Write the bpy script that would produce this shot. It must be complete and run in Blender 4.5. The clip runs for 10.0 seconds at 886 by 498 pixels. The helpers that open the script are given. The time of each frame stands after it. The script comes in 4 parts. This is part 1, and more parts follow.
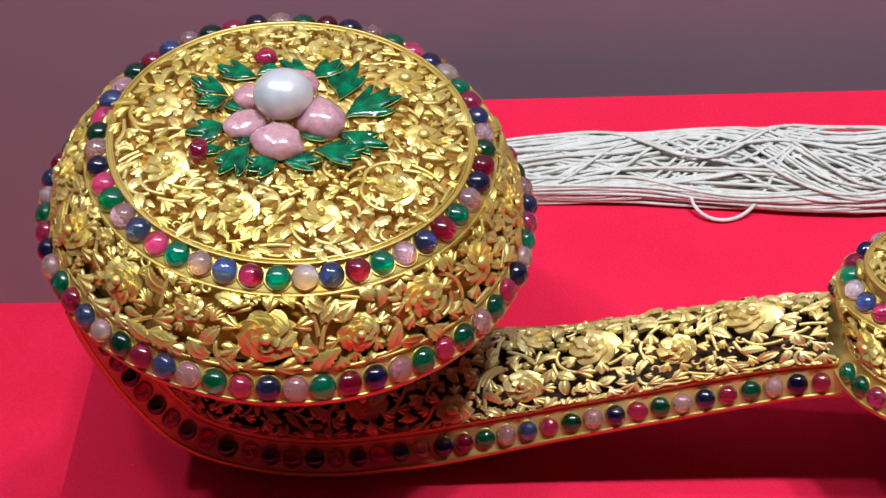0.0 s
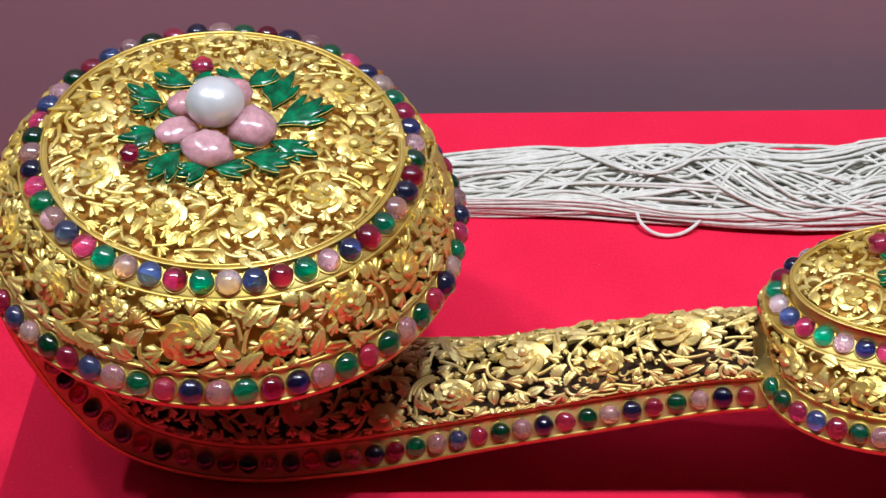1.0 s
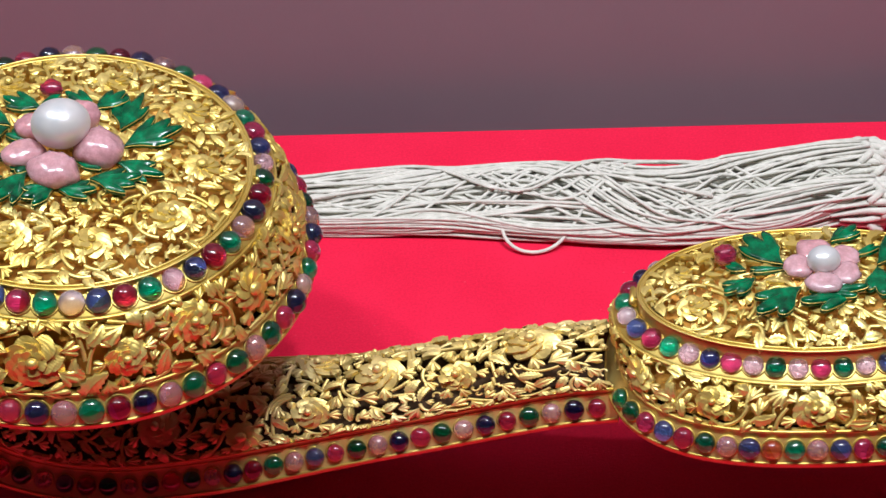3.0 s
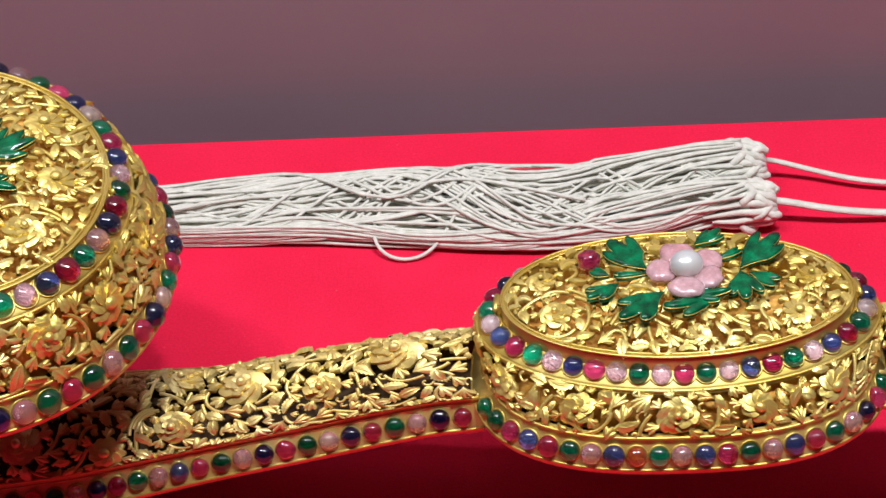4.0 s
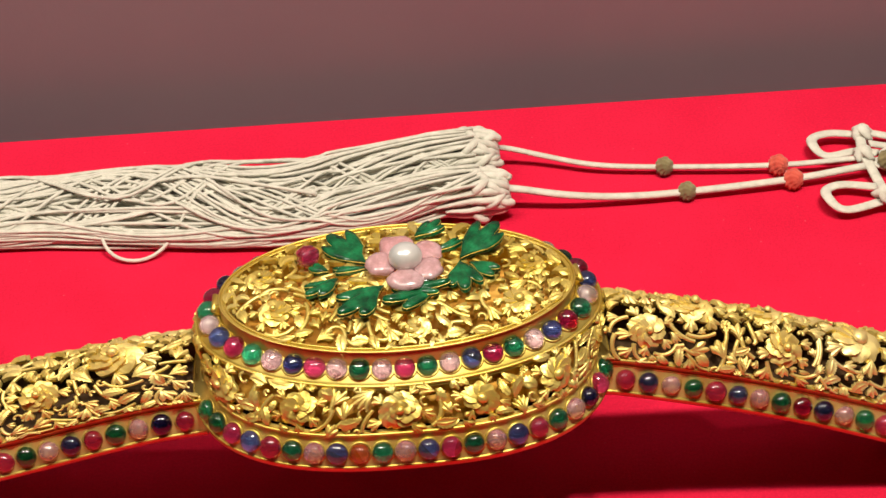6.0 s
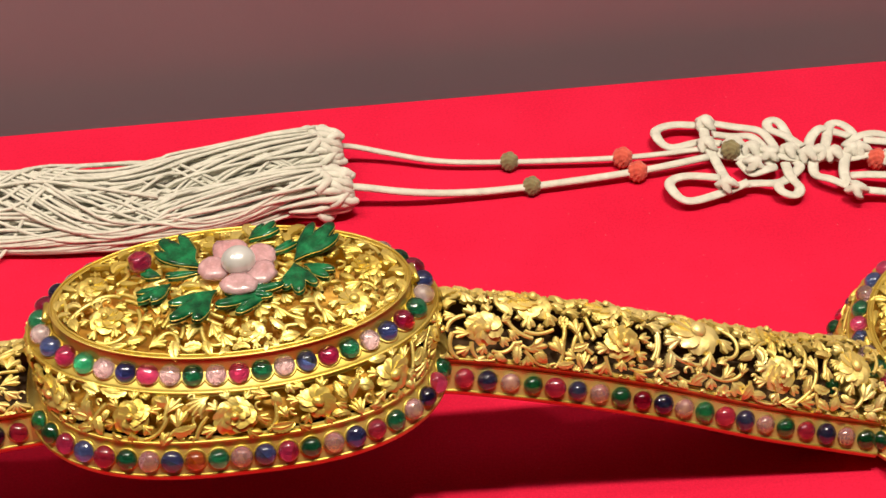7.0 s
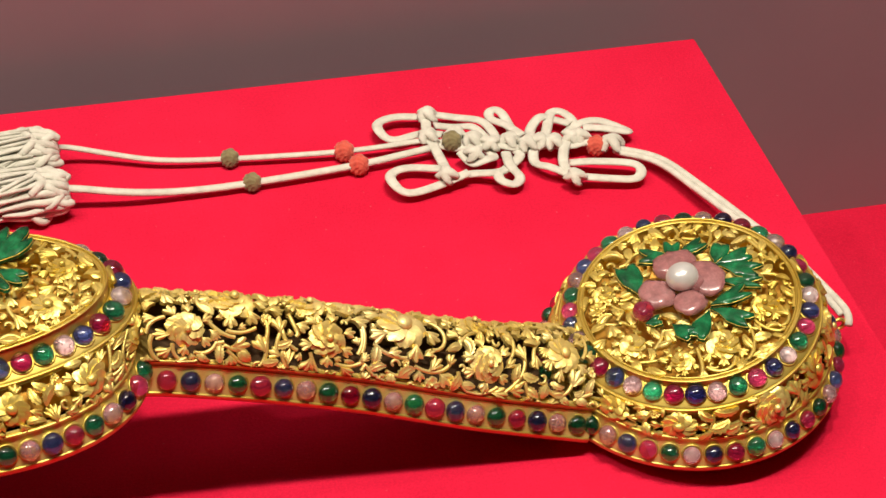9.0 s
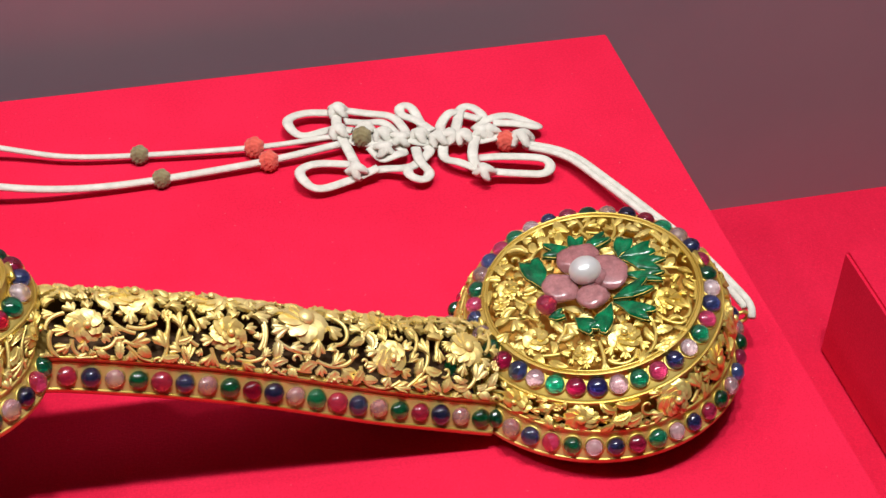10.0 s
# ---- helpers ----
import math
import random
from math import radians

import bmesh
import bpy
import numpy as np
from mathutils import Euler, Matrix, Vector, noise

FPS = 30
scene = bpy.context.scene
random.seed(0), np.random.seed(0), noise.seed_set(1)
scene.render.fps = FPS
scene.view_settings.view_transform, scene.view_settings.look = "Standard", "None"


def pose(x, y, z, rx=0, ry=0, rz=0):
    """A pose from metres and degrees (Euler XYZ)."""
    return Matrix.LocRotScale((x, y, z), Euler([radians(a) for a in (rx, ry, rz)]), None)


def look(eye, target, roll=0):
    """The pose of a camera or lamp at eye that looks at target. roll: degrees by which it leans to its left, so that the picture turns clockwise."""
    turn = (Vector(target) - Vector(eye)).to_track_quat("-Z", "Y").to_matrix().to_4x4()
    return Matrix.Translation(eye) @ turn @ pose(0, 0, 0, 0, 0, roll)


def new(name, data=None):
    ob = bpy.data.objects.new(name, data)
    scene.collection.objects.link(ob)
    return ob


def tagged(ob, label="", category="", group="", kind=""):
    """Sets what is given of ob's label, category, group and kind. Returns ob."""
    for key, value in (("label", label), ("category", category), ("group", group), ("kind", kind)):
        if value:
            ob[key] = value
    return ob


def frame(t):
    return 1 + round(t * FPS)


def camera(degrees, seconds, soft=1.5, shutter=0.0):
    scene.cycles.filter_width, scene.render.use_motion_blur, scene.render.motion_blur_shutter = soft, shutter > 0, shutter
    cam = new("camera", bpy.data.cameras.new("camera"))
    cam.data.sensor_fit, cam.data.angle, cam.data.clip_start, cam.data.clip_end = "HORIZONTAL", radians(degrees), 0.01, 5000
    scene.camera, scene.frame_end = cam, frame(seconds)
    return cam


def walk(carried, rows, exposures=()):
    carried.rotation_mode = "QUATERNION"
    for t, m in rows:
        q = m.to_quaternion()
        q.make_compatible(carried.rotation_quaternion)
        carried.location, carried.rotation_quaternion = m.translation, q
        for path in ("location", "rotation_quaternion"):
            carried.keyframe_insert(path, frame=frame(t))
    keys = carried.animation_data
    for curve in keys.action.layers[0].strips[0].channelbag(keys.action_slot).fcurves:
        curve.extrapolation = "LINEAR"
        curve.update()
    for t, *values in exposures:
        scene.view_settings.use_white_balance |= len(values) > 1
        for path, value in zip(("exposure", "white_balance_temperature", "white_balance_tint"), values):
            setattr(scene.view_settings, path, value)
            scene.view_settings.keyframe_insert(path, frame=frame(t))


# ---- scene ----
cam = camera(24.77, 10.0)
PATH = [
    (0.0, look((0.1471, -0.3364, 0.3735), (0.1104, 0.0397, 0.0461), -4.72)),
    (0.5, look((0.1587, -0.3382, 0.3732), (0.1187, 0.0396, 0.0481), -4.46)),
    (1.0, look((0.1695, -0.3410, 0.3734), (0.1269, 0.0382, 0.0504), -4.33)),
    (1.5, look((0.1787, -0.3424, 0.3723), (0.1356, 0.0385, 0.0512), -4.30)),
    (2.0, look((0.1839, -0.3430, 0.3723), (0.1425, 0.0393, 0.0527), -4.30)),
    (2.2, look((0.1846, -0.3440, 0.3725), (0.1449, 0.0388, 0.0534), -4.28)),
    (3.3, look((0.1953, -0.3434, 0.3711), (0.1727, 0.0414, 0.0526), -3.55)),
    (3.5, look((0.1979, -0.3420, 0.3705), (0.1796, 0.0429, 0.0518), -3.32)),
    (4.0, look((0.2047, -0.3380, 0.3693), (0.1963, 0.0467, 0.0500), -2.83)),
    (4.5, look((0.2095, -0.3352, 0.3675), (0.2122, 0.0489, 0.0474), -2.21)),
    (5.0, look((0.2144, -0.3341, 0.3667), (0.2299, 0.0489, 0.0456), -1.43)),
    (5.5, look((0.2186, -0.3329, 0.3658), (0.2460, 0.0488, 0.0440), -0.79)),
    (6.8, look((0.2336, -0.3310, 0.3643), (0.2970, 0.0454, 0.0413), 0.99)),
    (7.0, look((0.2361, -0.3301, 0.3645), (0.3045, 0.0450, 0.0409), 1.27)),
    (7.5, look((0.2420, -0.3295, 0.3646), (0.3229, 0.0431, 0.0411), 1.89)),
    (8.0, look((0.2488, -0.3296, 0.3650), (0.3429, 0.0395, 0.0411), 2.68)),
    (8.5, look((0.2544, -0.3308, 0.3649), (0.3589, 0.0356, 0.0410), 3.36)),
    (9.0, look((0.2620, -0.3330, 0.3652), (0.3753, 0.0307, 0.0414), 3.98)),
    (9.5, look((0.2683, -0.3352, 0.3659), (0.3885, 0.0262, 0.0419), 4.49)),
    (10.0, look((0.2724, -0.3381, 0.3669), (0.3977, 0.0219, 0.0433), 4.91)),
]
walk(cam, PATH, exposures=((0.0, -0.08, 5400, 11), (2.2, -0.08, 5600, 11), (4.8, -0.08, 6150, 10), (5.7, -0.08, 7200, 9), (7.0, -0.08, 7600, 9), (8.2, -0.08, 8050, 9), (9.0, -0.05, 7500, 9), (10.0, 0.0, 6100, 11)))

# ---------------------------------------------------------------- light
world = bpy.data.worlds.new("gallery_air")
scene.world = world
world.use_nodes = True
world.node_tree.nodes["Background"].inputs[0].default_value = (0.55, 0.50, 0.52, 1)
world.node_tree.nodes["Background"].inputs[1].default_value = 0.008


def lamp(name, eye, target, watts, size, colour, spread=180):
    data = bpy.data.lights.new(name, "AREA")
    data.shape, data.size, data.energy, data.color = "DISK", size, watts, colour
    data.spread = radians(spread)
    ob = new(name, data)
    ob.matrix_world = look(eye, target)
    return ob


# a row of narrow spotlights in the lid of the showcase, almost overhead
for x, y, watts in ((-0.36, 0.04, 3.2), (-0.10, -0.145, 2.2), (0.29, -0.145, 5.7), (0.45, -0.145, 5.3)):
    lamp("case_spot", (x, y, 1.07), (x, 0.02, 0.0), watts, 0.06, (1.0, 0.95, 0.90))
# slim unseen light bar added between the spotlights, for highlights on the stones
bar = lamp("added_bar", (0.20, -0.13, 1.10), (0.20, -0.10, 0.0), 4.2, 1.0, (1.0, 0.95, 0.92))
bar.data.shape, bar.data.size_y = "RECTANGLE", 0.05
# ceiling light of the gallery in front of the showcase
lamp("gallery_light", (0.20, -1.10, 1.75), (0.25, -0.4, 0.0), 0.15, 0.5, (1.0, 0.94, 0.88))
scene.view_settings.exposure = 0.0


# ---------------------------------------------------------------- materials
def material(name, colour, rough, metal=0.0, spec=0.5):
    m = bpy.data.materials.new(name)
    m.use_nodes = True
    b = m.node_tree.nodes["Principled BSDF"]
    b.inputs["Base Color"].default_value = (*colour, 1)
    b.inputs["Roughness"].default_value = rough
    b.inputs["Metallic"].default_value = metal
    b.inputs["Specular IOR Level"].default_value = spec
    return m, m.node_tree, b


def noise_node(tree, scale, detail=4.0, rough=0.55, coord="Object"):
    tc = tree.nodes.new("ShaderNodeTexCoord")
    n = tree.nodes.new("ShaderNodeTexNoise")
    n.inputs["Scale"].default_value, n.inputs["Detail"].default_value, n.inputs["Roughness"].default_value = scale, detail, rough
    tree.links.new(tc.outputs[coord], n.inputs["Vector"])
    return n.outputs["Fac"]


def ramp(tree, fac, stops):
    r = tree.nodes.new("ShaderNodeValToRGB")
    e = r.color_ramp.elements
    while len(e) < len(stops):
        e.new(0.5)
    for el, (p, c) in zip(e, stops):
        el.position, el.color = p, (*c, 1)
    tree.links.new(fac, r.inputs[0])
    return r.outputs[0]


def value_range(tree, fac, lo, hi):
    r = tree.nodes.new("ShaderNodeMapRange")
    r.inputs["To Min"].default_value, r.inputs["To Max"].default_value = lo, hi
    tree.links.new(fac, r.inputs["Value"])
    return r.outputs[0]


def bump(tree, bsdf, fac, strength, distance):
    b = tree.nodes.new("ShaderNodeBump")
    b.inputs["Strength"].default_value, b.inputs["Distance"].default_value = strength, distance
    tree.links.new(fac, b.inputs["Height"])
    tree.links.new(b.outputs[0], bsdf.inputs["Normal"])


def mixed(tree, a, b, blend, fac):
    m = tree.nodes.new("ShaderNodeMix")
    m.data_type, m.blend_type = "RGBA", blend
    m.inputs[0].default_value = fac
    tree.links.new(a, m.inputs[6])
    tree.links.new(b, m.inputs[7])
    return m.outputs[2]


def gold_material(name, rough_lo, rough_hi, tones, grain, metal=0.82, engraved=0.0):
    m, t, b = material(name, tones[1], 0.3, metal)
    big = noise_node(t, 55, 3)
    fine = noise_node(t, 1500, 3, 0.6)
    t.links.new(ramp(t, big, [(0.3, tones[0]), (0.5, tones[1]), (0.72, tones[2])]), b.inputs["Base Color"])
    t.links.new(value_range(t, noise_node(t, 420, 3), rough_lo, rough_hi), b.inputs["Roughness"])
    if engraved:
        # fine hatching of the graver, turning with the leaves
        co = t.nodes.new("ShaderNodeTexCoord")
        w = t.nodes.new("ShaderNodeTexWave")
        w.bands_direction = "DIAGONAL"
        w.inputs["Scale"].default_value, w.inputs["Distortion"].default_value, w.inputs["Detail"].default_value, w.inputs["Detail Scale"].default_value = 420, 22, 1.0, 0.35
        t.links.new(co.outputs["Object"], w.inputs["Vector"])
        add = t.nodes.new("ShaderNodeMath")
        add.operation = "MULTIPLY_ADD"
        add.inputs[1].default_value = engraved
        t.links.new(w.outputs["Fac"], add.inputs[0])
        t.links.new(fine, add.inputs[2])
        fine = add.outputs[0]
    bump(t, b, fine, grain, 0.00012)
    return m


GOLD = gold_material("chased_gold", 0.32, 0.50, [(0.64, 0.47, 0.085), (0.73, 0.58, 0.15), (0.82, 0.70, 0.26)], 0.4, 0.70, 0.35)
GOLD_PLAIN = gold_material("plain_gold", 0.32, 0.46, [(0.60, 0.43, 0.075), (0.69, 0.53, 0.125), (0.76, 0.62, 0.19)], 0.3, 0.82)
# dark gold for undersides and arm insides: their shade is put into the colour
SHADED_GOLD, t, b = material("shaded_gold", (0.05, 0.025, 0.015), 0.75, 0.3)
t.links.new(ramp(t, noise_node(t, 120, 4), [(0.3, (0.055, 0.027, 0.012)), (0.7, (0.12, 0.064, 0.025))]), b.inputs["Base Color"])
GOLD_STRIP = gold_material("satin_gold", 0.36, 0.52, [(0.55, 0.40, 0.10), (0.66, 0.51, 0.15), (0.75, 0.61, 0.23)], 0.5, 0.5)
GOLD_SATIN = gold_material("satin_chased_gold", 0.38, 0.56, [(0.69, 0.52, 0.135), (0.78, 0.62, 0.21), (0.86, 0.73, 0.34)], 0.4, 0.58, 0.4)
GOLD_INNER = gold_material("inner_gold", 0.40, 0.60, [(0.74, 0.36, 0.05), (0.82, 0.45, 0.08), (0.86, 0.53, 0.13)], 0.3, 0.5)


def gem_material(name, deep, pale, rough=0.06, glow=0.5, clear=0.84, polish=0.10, coat=0.8):
    m, t, b = material(name, deep, rough, 0.0, 0.6)
    info = t.nodes.new("ShaderNodeObjectInfo")
    tone = ramp(t, info.outputs["Random"], [(0.0, deep), (1.0, pale)])
    cloud = ramp(t, noise_node(t, 520, 5, 0.7), [(0.34, (0.55, 0.55, 0.55)), (0.5, (0.92, 0.92, 0.92)), (0.64, (1.35, 1.35, 1.35))])
    t.links.new(mixed(t, tone, cloud, "MULTIPLY", 0.55), b.inputs["Base Color"])
    # light wanders inside the stone and makes its lower edge glow
    b.inputs["Coat Weight"].default_value = coat
    b.inputs["Coat Roughness"].default_value = polish
    b.inputs["Subsurface Weight"].default_value = glow
    b.inputs["Subsurface Radius"].default_value = (1.0, 1.0, 1.0)
    b.inputs["Subsurface Scale"].default_value = 0.003
    b.inputs["Transmission Weight"].default_value = clear
    b.inputs["IOR"].default_value = 1.5
    return m


EMERALD = gem_material("green_stone", (0.003, 0.07, 0.032), (0.015, 0.36, 0.17))
PALE = gem_material("pale_stone", (0.60, 0.35, 0.39), (0.80, 0.66, 0.68), 0.06, 0.6, 0.8)
SAPPHIRE = gem_material("blue_stone", (0.010, 0.011, 0.08), (0.09, 0.15, 0.40))
RUBY = gem_material("red_stone", (0.28, 0.005, 0.042), (0.82, 0.08, 0.23))
AMBER = gem_material("orange_stone", (0.55, 0.12, 0.03), (0.65, 0.17, 0.05))
ROSE = gem_material("rose_quartz", (0.76, 0.42, 0.45), (0.82, 0.52, 0.54), 0.22, 0.7, 0.45, 0.16, 0.5)
DUSK_ROSE = gem_material("dusky_rose_quartz", (0.44, 0.19, 0.19), (0.50, 0.24, 0.24), 0.24, 0.6, 0.35, 0.16, 0.5)

LEAF_GREEN, t, b = material("enamel_green", (0.004, 0.15, 0.055), 0.16, 0.0, 0.35)
t.links.new(ramp(t, noise_node(t, 330, 4, 0.6), [(0.32, (0.001, 0.022, 0.010)), (0.52, (0.002, 0.085, 0.030)), (0.75, (0.004, 0.19, 0.070))]), b.inputs["Base Color"])
b.inputs["Coat Weight"].default_value = 0.15
bump(t, b, noise_node(t, 900, 2), 0.2, 0.0002)

PEARL, t, b = material("pearl", (0.60, 0.61, 0.60), 0.27, 0.3, 0.6)
t.links.new(ramp(t, noise_node(t, 120, 2), [(0.3, (0.50, 0.55, 0.55)), (0.6, (0.66, 0.66, 0.62))]), b.inputs["Base Color"])
b.inputs["Coat Weight"].default_value = 0.25
b.inputs["Coat Roughness"].default_value = 0.25
b.inputs["Sheen Weight"].default_value = 0.3

RED, t, b = material("red_display_cloth", (0.78, 0.012, 0.045), 0.9, 0.0, 0.06)
big = ramp(t, noise_node(t, 26, 5, 0.6), [(0.25, (0.65, 0.012, 0.046)), (0.75, (0.73, 0.017, 0.060))])
speck = ramp(t, noise_node(t, 1300, 3, 0.7), [(0.36, (0.72, 0.72, 0.72)), (0.60, (1.0, 1.0, 1.0)), (0.78, (1.15, 1.7, 1.6))])
lint = ramp(t, noise_node(t, 560, 2, 0.5), [(0.73, (0.0, 0.0, 0.0)), (0.80, (0.08, 0.08, 0.08))])
t.links.new(mixed(t, mixed(t, big, speck, "MULTIPLY", 0.45), lint, "ADD", 1.0), b.inputs["Base Color"])
bump(t, b, noise_node(t, 1700, 4, 0.7), 0.5, 0.0004)

WALL, t, b = material("wall_paint", (0.17, 0.085, 0.09), 0.8, 0.0, 0.3)
t.links.new(ramp(t, noise_node(t, 9, 5, 0.6), [(0.2, (0.265, 0.190, 0.226)), (0.8, (0.310, 0.219, 0.252))]), b.inputs["Base Color"])
bump(t, b, noise_node(t, 500, 3), 0.15, 0.0004)

DARK, t, b = material("dark_gallery_paint", (0.05, 0.04, 0.045), 0.8)
t.links.new(ramp(t, noise_node(t, 3, 4), [(0.3, (0.20, 0.18, 0.17)), (0.7, (0.26, 0.235, 0.22))]), b.inputs["Base Color"])


def cord_material(name, lo, hi, weave=1600):
    m, t, b = material(name, hi, 0.85, 0.0, 0.2)
    t.links.new(ramp(t, noise_node(t, 300, 4, 0.6), [(0.3, lo), (0.7, hi)]), b.inputs["Base Color"])
    b.inputs["Sheen Weight"].default_value = 0.25
    bump(t, b, noise_node(t, weave, 3, 0.6), 0.5, 0.0003)
    return m


CORD = cord_material("cream_silk_cord", (0.51, 0.505, 0.43), (0.68, 0.67, 0.585))
OLIVE = cord_material("olive_cord", (0.16, 0.13, 0.06), (0.26, 0.22, 0.11))
CORAL = cord_material("coral_cord", (0.52, 0.07, 0.05), (0.66, 0.12, 0.08))


# ---------------------------------------------------------------- building helpers
def mesh_of(name, verts, faces, mat, smooth=True):
    me = bpy.data.meshes.new(name)
    me.from_pydata([tuple(v) for v in verts], [], [tuple(f) for f in faces])
    me.materials.append(mat)
    if smooth:
        me.polygons.foreach_set("use_smooth", [True] * len(me.polygons))
    me.update()
    return me


def part(name, mesh, parent=None, label="", m=None, kind=""):
    ob = new(name, mesh)
    if parent is not None:
        ob.parent = parent
    if m is not None:
        ob.matrix_basis = m
    return tagged(ob, label=label, kind=kind)


class Pile:
    """Vertices and faces gathered into one mesh."""

    def __init__(self):
        self.v, self.f, self.n = [], [], 0

    def add(self, verts, faces):
        verts = np.asarray(verts, float)
        self.v.append(verts)
        self.f += [tuple(i + self.n for i in q) for q in faces]
        self.n += len(verts)

    def all(self):
        return np.concatenate(self.v) if self.v else np.zeros((0, 3))


def grid_faces(rows, cols, closed=False):
    out = []
    for r in range(rows - 1):
        for c in range(cols if closed else cols - 1):
            d = (c + 1) % cols
            out.append((r * cols + c, r * cols + d, (r + 1) * cols + d, (r + 1) * cols + c))
    return out


def smooth_line(points, steps):
    """Catmull-Rom through the points, evenly spread."""
    p = np.asarray(points, float)
    q = np.vstack([2 * p[0] - p[1], p, 2 * p[-1] - p[-2]])
    out = []
    for i in range(1, len(q) - 2):
        for k in range(12):
            t = k / 12
            out.append(0.5 * (2 * q[i] + (q[i + 1] - q[i - 1]) * t + (2 * q[i - 1] - 5 * q[i] + 4 * q[i + 1] - q[i + 2]) * t * t
                              + (3 * q[i] - q[i - 1] - 3 * q[i + 1] + q[i + 2]) * t ** 3))
    out.append(q[-2])
    out = np.array(out)
    s = np.concatenate([[0], np.cumsum(np.linalg.norm(np.diff(out, axis=0), axis=1))])
    w = np.linspace(0, s[-1], steps)
    return np.stack([np.interp(w, s, out[:, k]) for k in range(out.shape[1])], 1)


def tube(pile, line, radius, sides=6, flat=1.0, closed=False, taper=None):
    """A tube along a line; flat squeezes it upright."""
    line = np.asarray(line, float)
    n = len(line)
    tan = np.roll(line, -1, 0) - np.roll(line, 1, 0) if closed else np.gradient(line, axis=0)
    tan /= np.linalg.norm(tan, axis=1)[:, None] + 1e-12
    side = np.cross(tan, (0, 0, 1.0))
    bad = np.linalg.norm(side, axis=1) < 0.15
    side[bad] = np.cross(tan[bad], (0, 1.0, 0.02))
    side /= np.linalg.norm(side, axis=1)[:, None]
    up = np.cross(side, tan)
    a = np.arange(sides) * 2 * np.pi / sides
    r = radius * (np.ones(n) if taper is None else np.asarray(taper))
    v = line[:, None] + r[:, None, None] * (np.cos(a)[None, :, None] * side[:, None] + flat * np.sin(a)[None, :, None] * up[:, None])
    f = grid_faces(n, sides, True)
    if closed:
        f += [((n - 1) * sides + c, (n - 1) * sides + (c + 1) % sides, (c + 1) % sides, c) for c in range(sides)]
    else:
        f += [tuple(range(sides))[::-1], tuple(range((n - 1) * sides, n * sides))]
    pile.add(v.reshape(-1, 3), f)


def box_mesh(name, x0, x1, y0, y1, z0, z1, mat, bevel=0.0):
    bm = bmesh.new()
    bmesh.ops.create_cube(bm, size=1)
    bmesh.ops.scale(bm, vec=(x1 - x0, y1 - y0, z1 - z0), verts=bm.verts)
    bmesh.ops.translate(bm, vec=((x0 + x1) / 2, (y0 + y1) / 2, (z0 + z1) / 2), verts=bm.verts)
    if bevel:
        bmesh.ops.bevel(bm, geom=bm.edges[:], offset=bevel, segments=2, affect="EDGES")
    me = bpy.data.meshes.new(name)
    bm.to_mesh(me)
    bm.free()
    me.materials.append(mat)
    return me


# ---------------------------------------------------------------- the showcase
FLOOR_Z, WALL_Y = -0.100, 0.183
tagged(part("display_platform", box_mesh("display_platform", 0.0125, 0.4962, -0.62, 0.1629, FLOOR_Z, 0.0, RED, 0.0005)),
       "red cloth-covered display platform under the gold scepter", "platform", kind="structure")
tagged(part("floor", box_mesh("floor", -1.6, 2.2, -0.75, WALL_Y, FLOOR_Z - 0.05, FLOOR_Z - 0.0004, RED)), "red cloth floor of the showcase", "floor", kind="structure")
tagged(part("wall_back", box_mesh("wall_back", -1.6, 2.2, WALL_Y, WALL_Y + 0.05, FLOOR_Z - 0.05, 1.12, WALL)), "dull mauve-brown back wall of the showcase", "wall", kind="structure")
tagged(part("wall_left", box_mesh("wall_left", -1.65, -1.6, -0.75, WALL_Y + 0.05, FLOOR_Z - 0.05, 1.12, WALL)), "dull mauve-brown end wall of the showcase", "wall", kind="structure")
tagged(part("wall_right", box_mesh("wall_right", 2.2, 2.25, -0.75, WALL_Y + 0.05, FLOOR_Z - 0.05, 1.12, WALL)), "dull mauve-brown end wall of the showcase", "wall", kind="structure")
tagged(part("ceiling", box_mesh("ceiling", -1.65, 2.25, -0.75, WALL_Y + 0.05, 1.12, 1.16, WALL)), "plain lid of the showcase", "ceiling", kind="structure")
tagged(part("gallery_floor", box_mesh("gallery_floor", -4, 4.5, -5, WALL_Y + 0.3, -1.05, -1.0, DARK)), "dark gallery floor", "floor", kind="structure")
tagged(part("gallery_ceiling", box_mesh("gallery_ceiling", -4, 4.5, -5, WALL_Y + 0.3, 2.2, 2.25, DARK)), "dark gallery ceiling", "ceiling", kind="structure")
tagged(part("gallery_wall", box_mesh("gallery_wall", -4, 4.5, -5.05, -5, -1.0, 2.2, DARK)), "dark gallery wall", "wall", kind="structure")
tagged(part("gallery_wall_west", box_mesh("gallery_wall_west", -4.05, -4, -5, WALL_Y + 0.3, -1.0, 2.2, DARK)), "dark gallery wall", "wall", kind="structure")
tagged(part("gallery_wall_east", box_mesh("gallery_wall_east", 4.5, 4.55, -5, WALL_Y + 0.3, -1.0, 2.2, DARK)), "dark gallery wall", "wall", kind="structure")
tagged(part("display_block", box_mesh("display_block", 0.566, 0.70, -0.05, 0.104, FLOOR_Z, -0.055, RED, 0.001)),
       "low red cloth-covered display block on the floor", "display block")


# ---------------------------------------------------------------- gold relief elements
tilt_rng = random.Random(77)


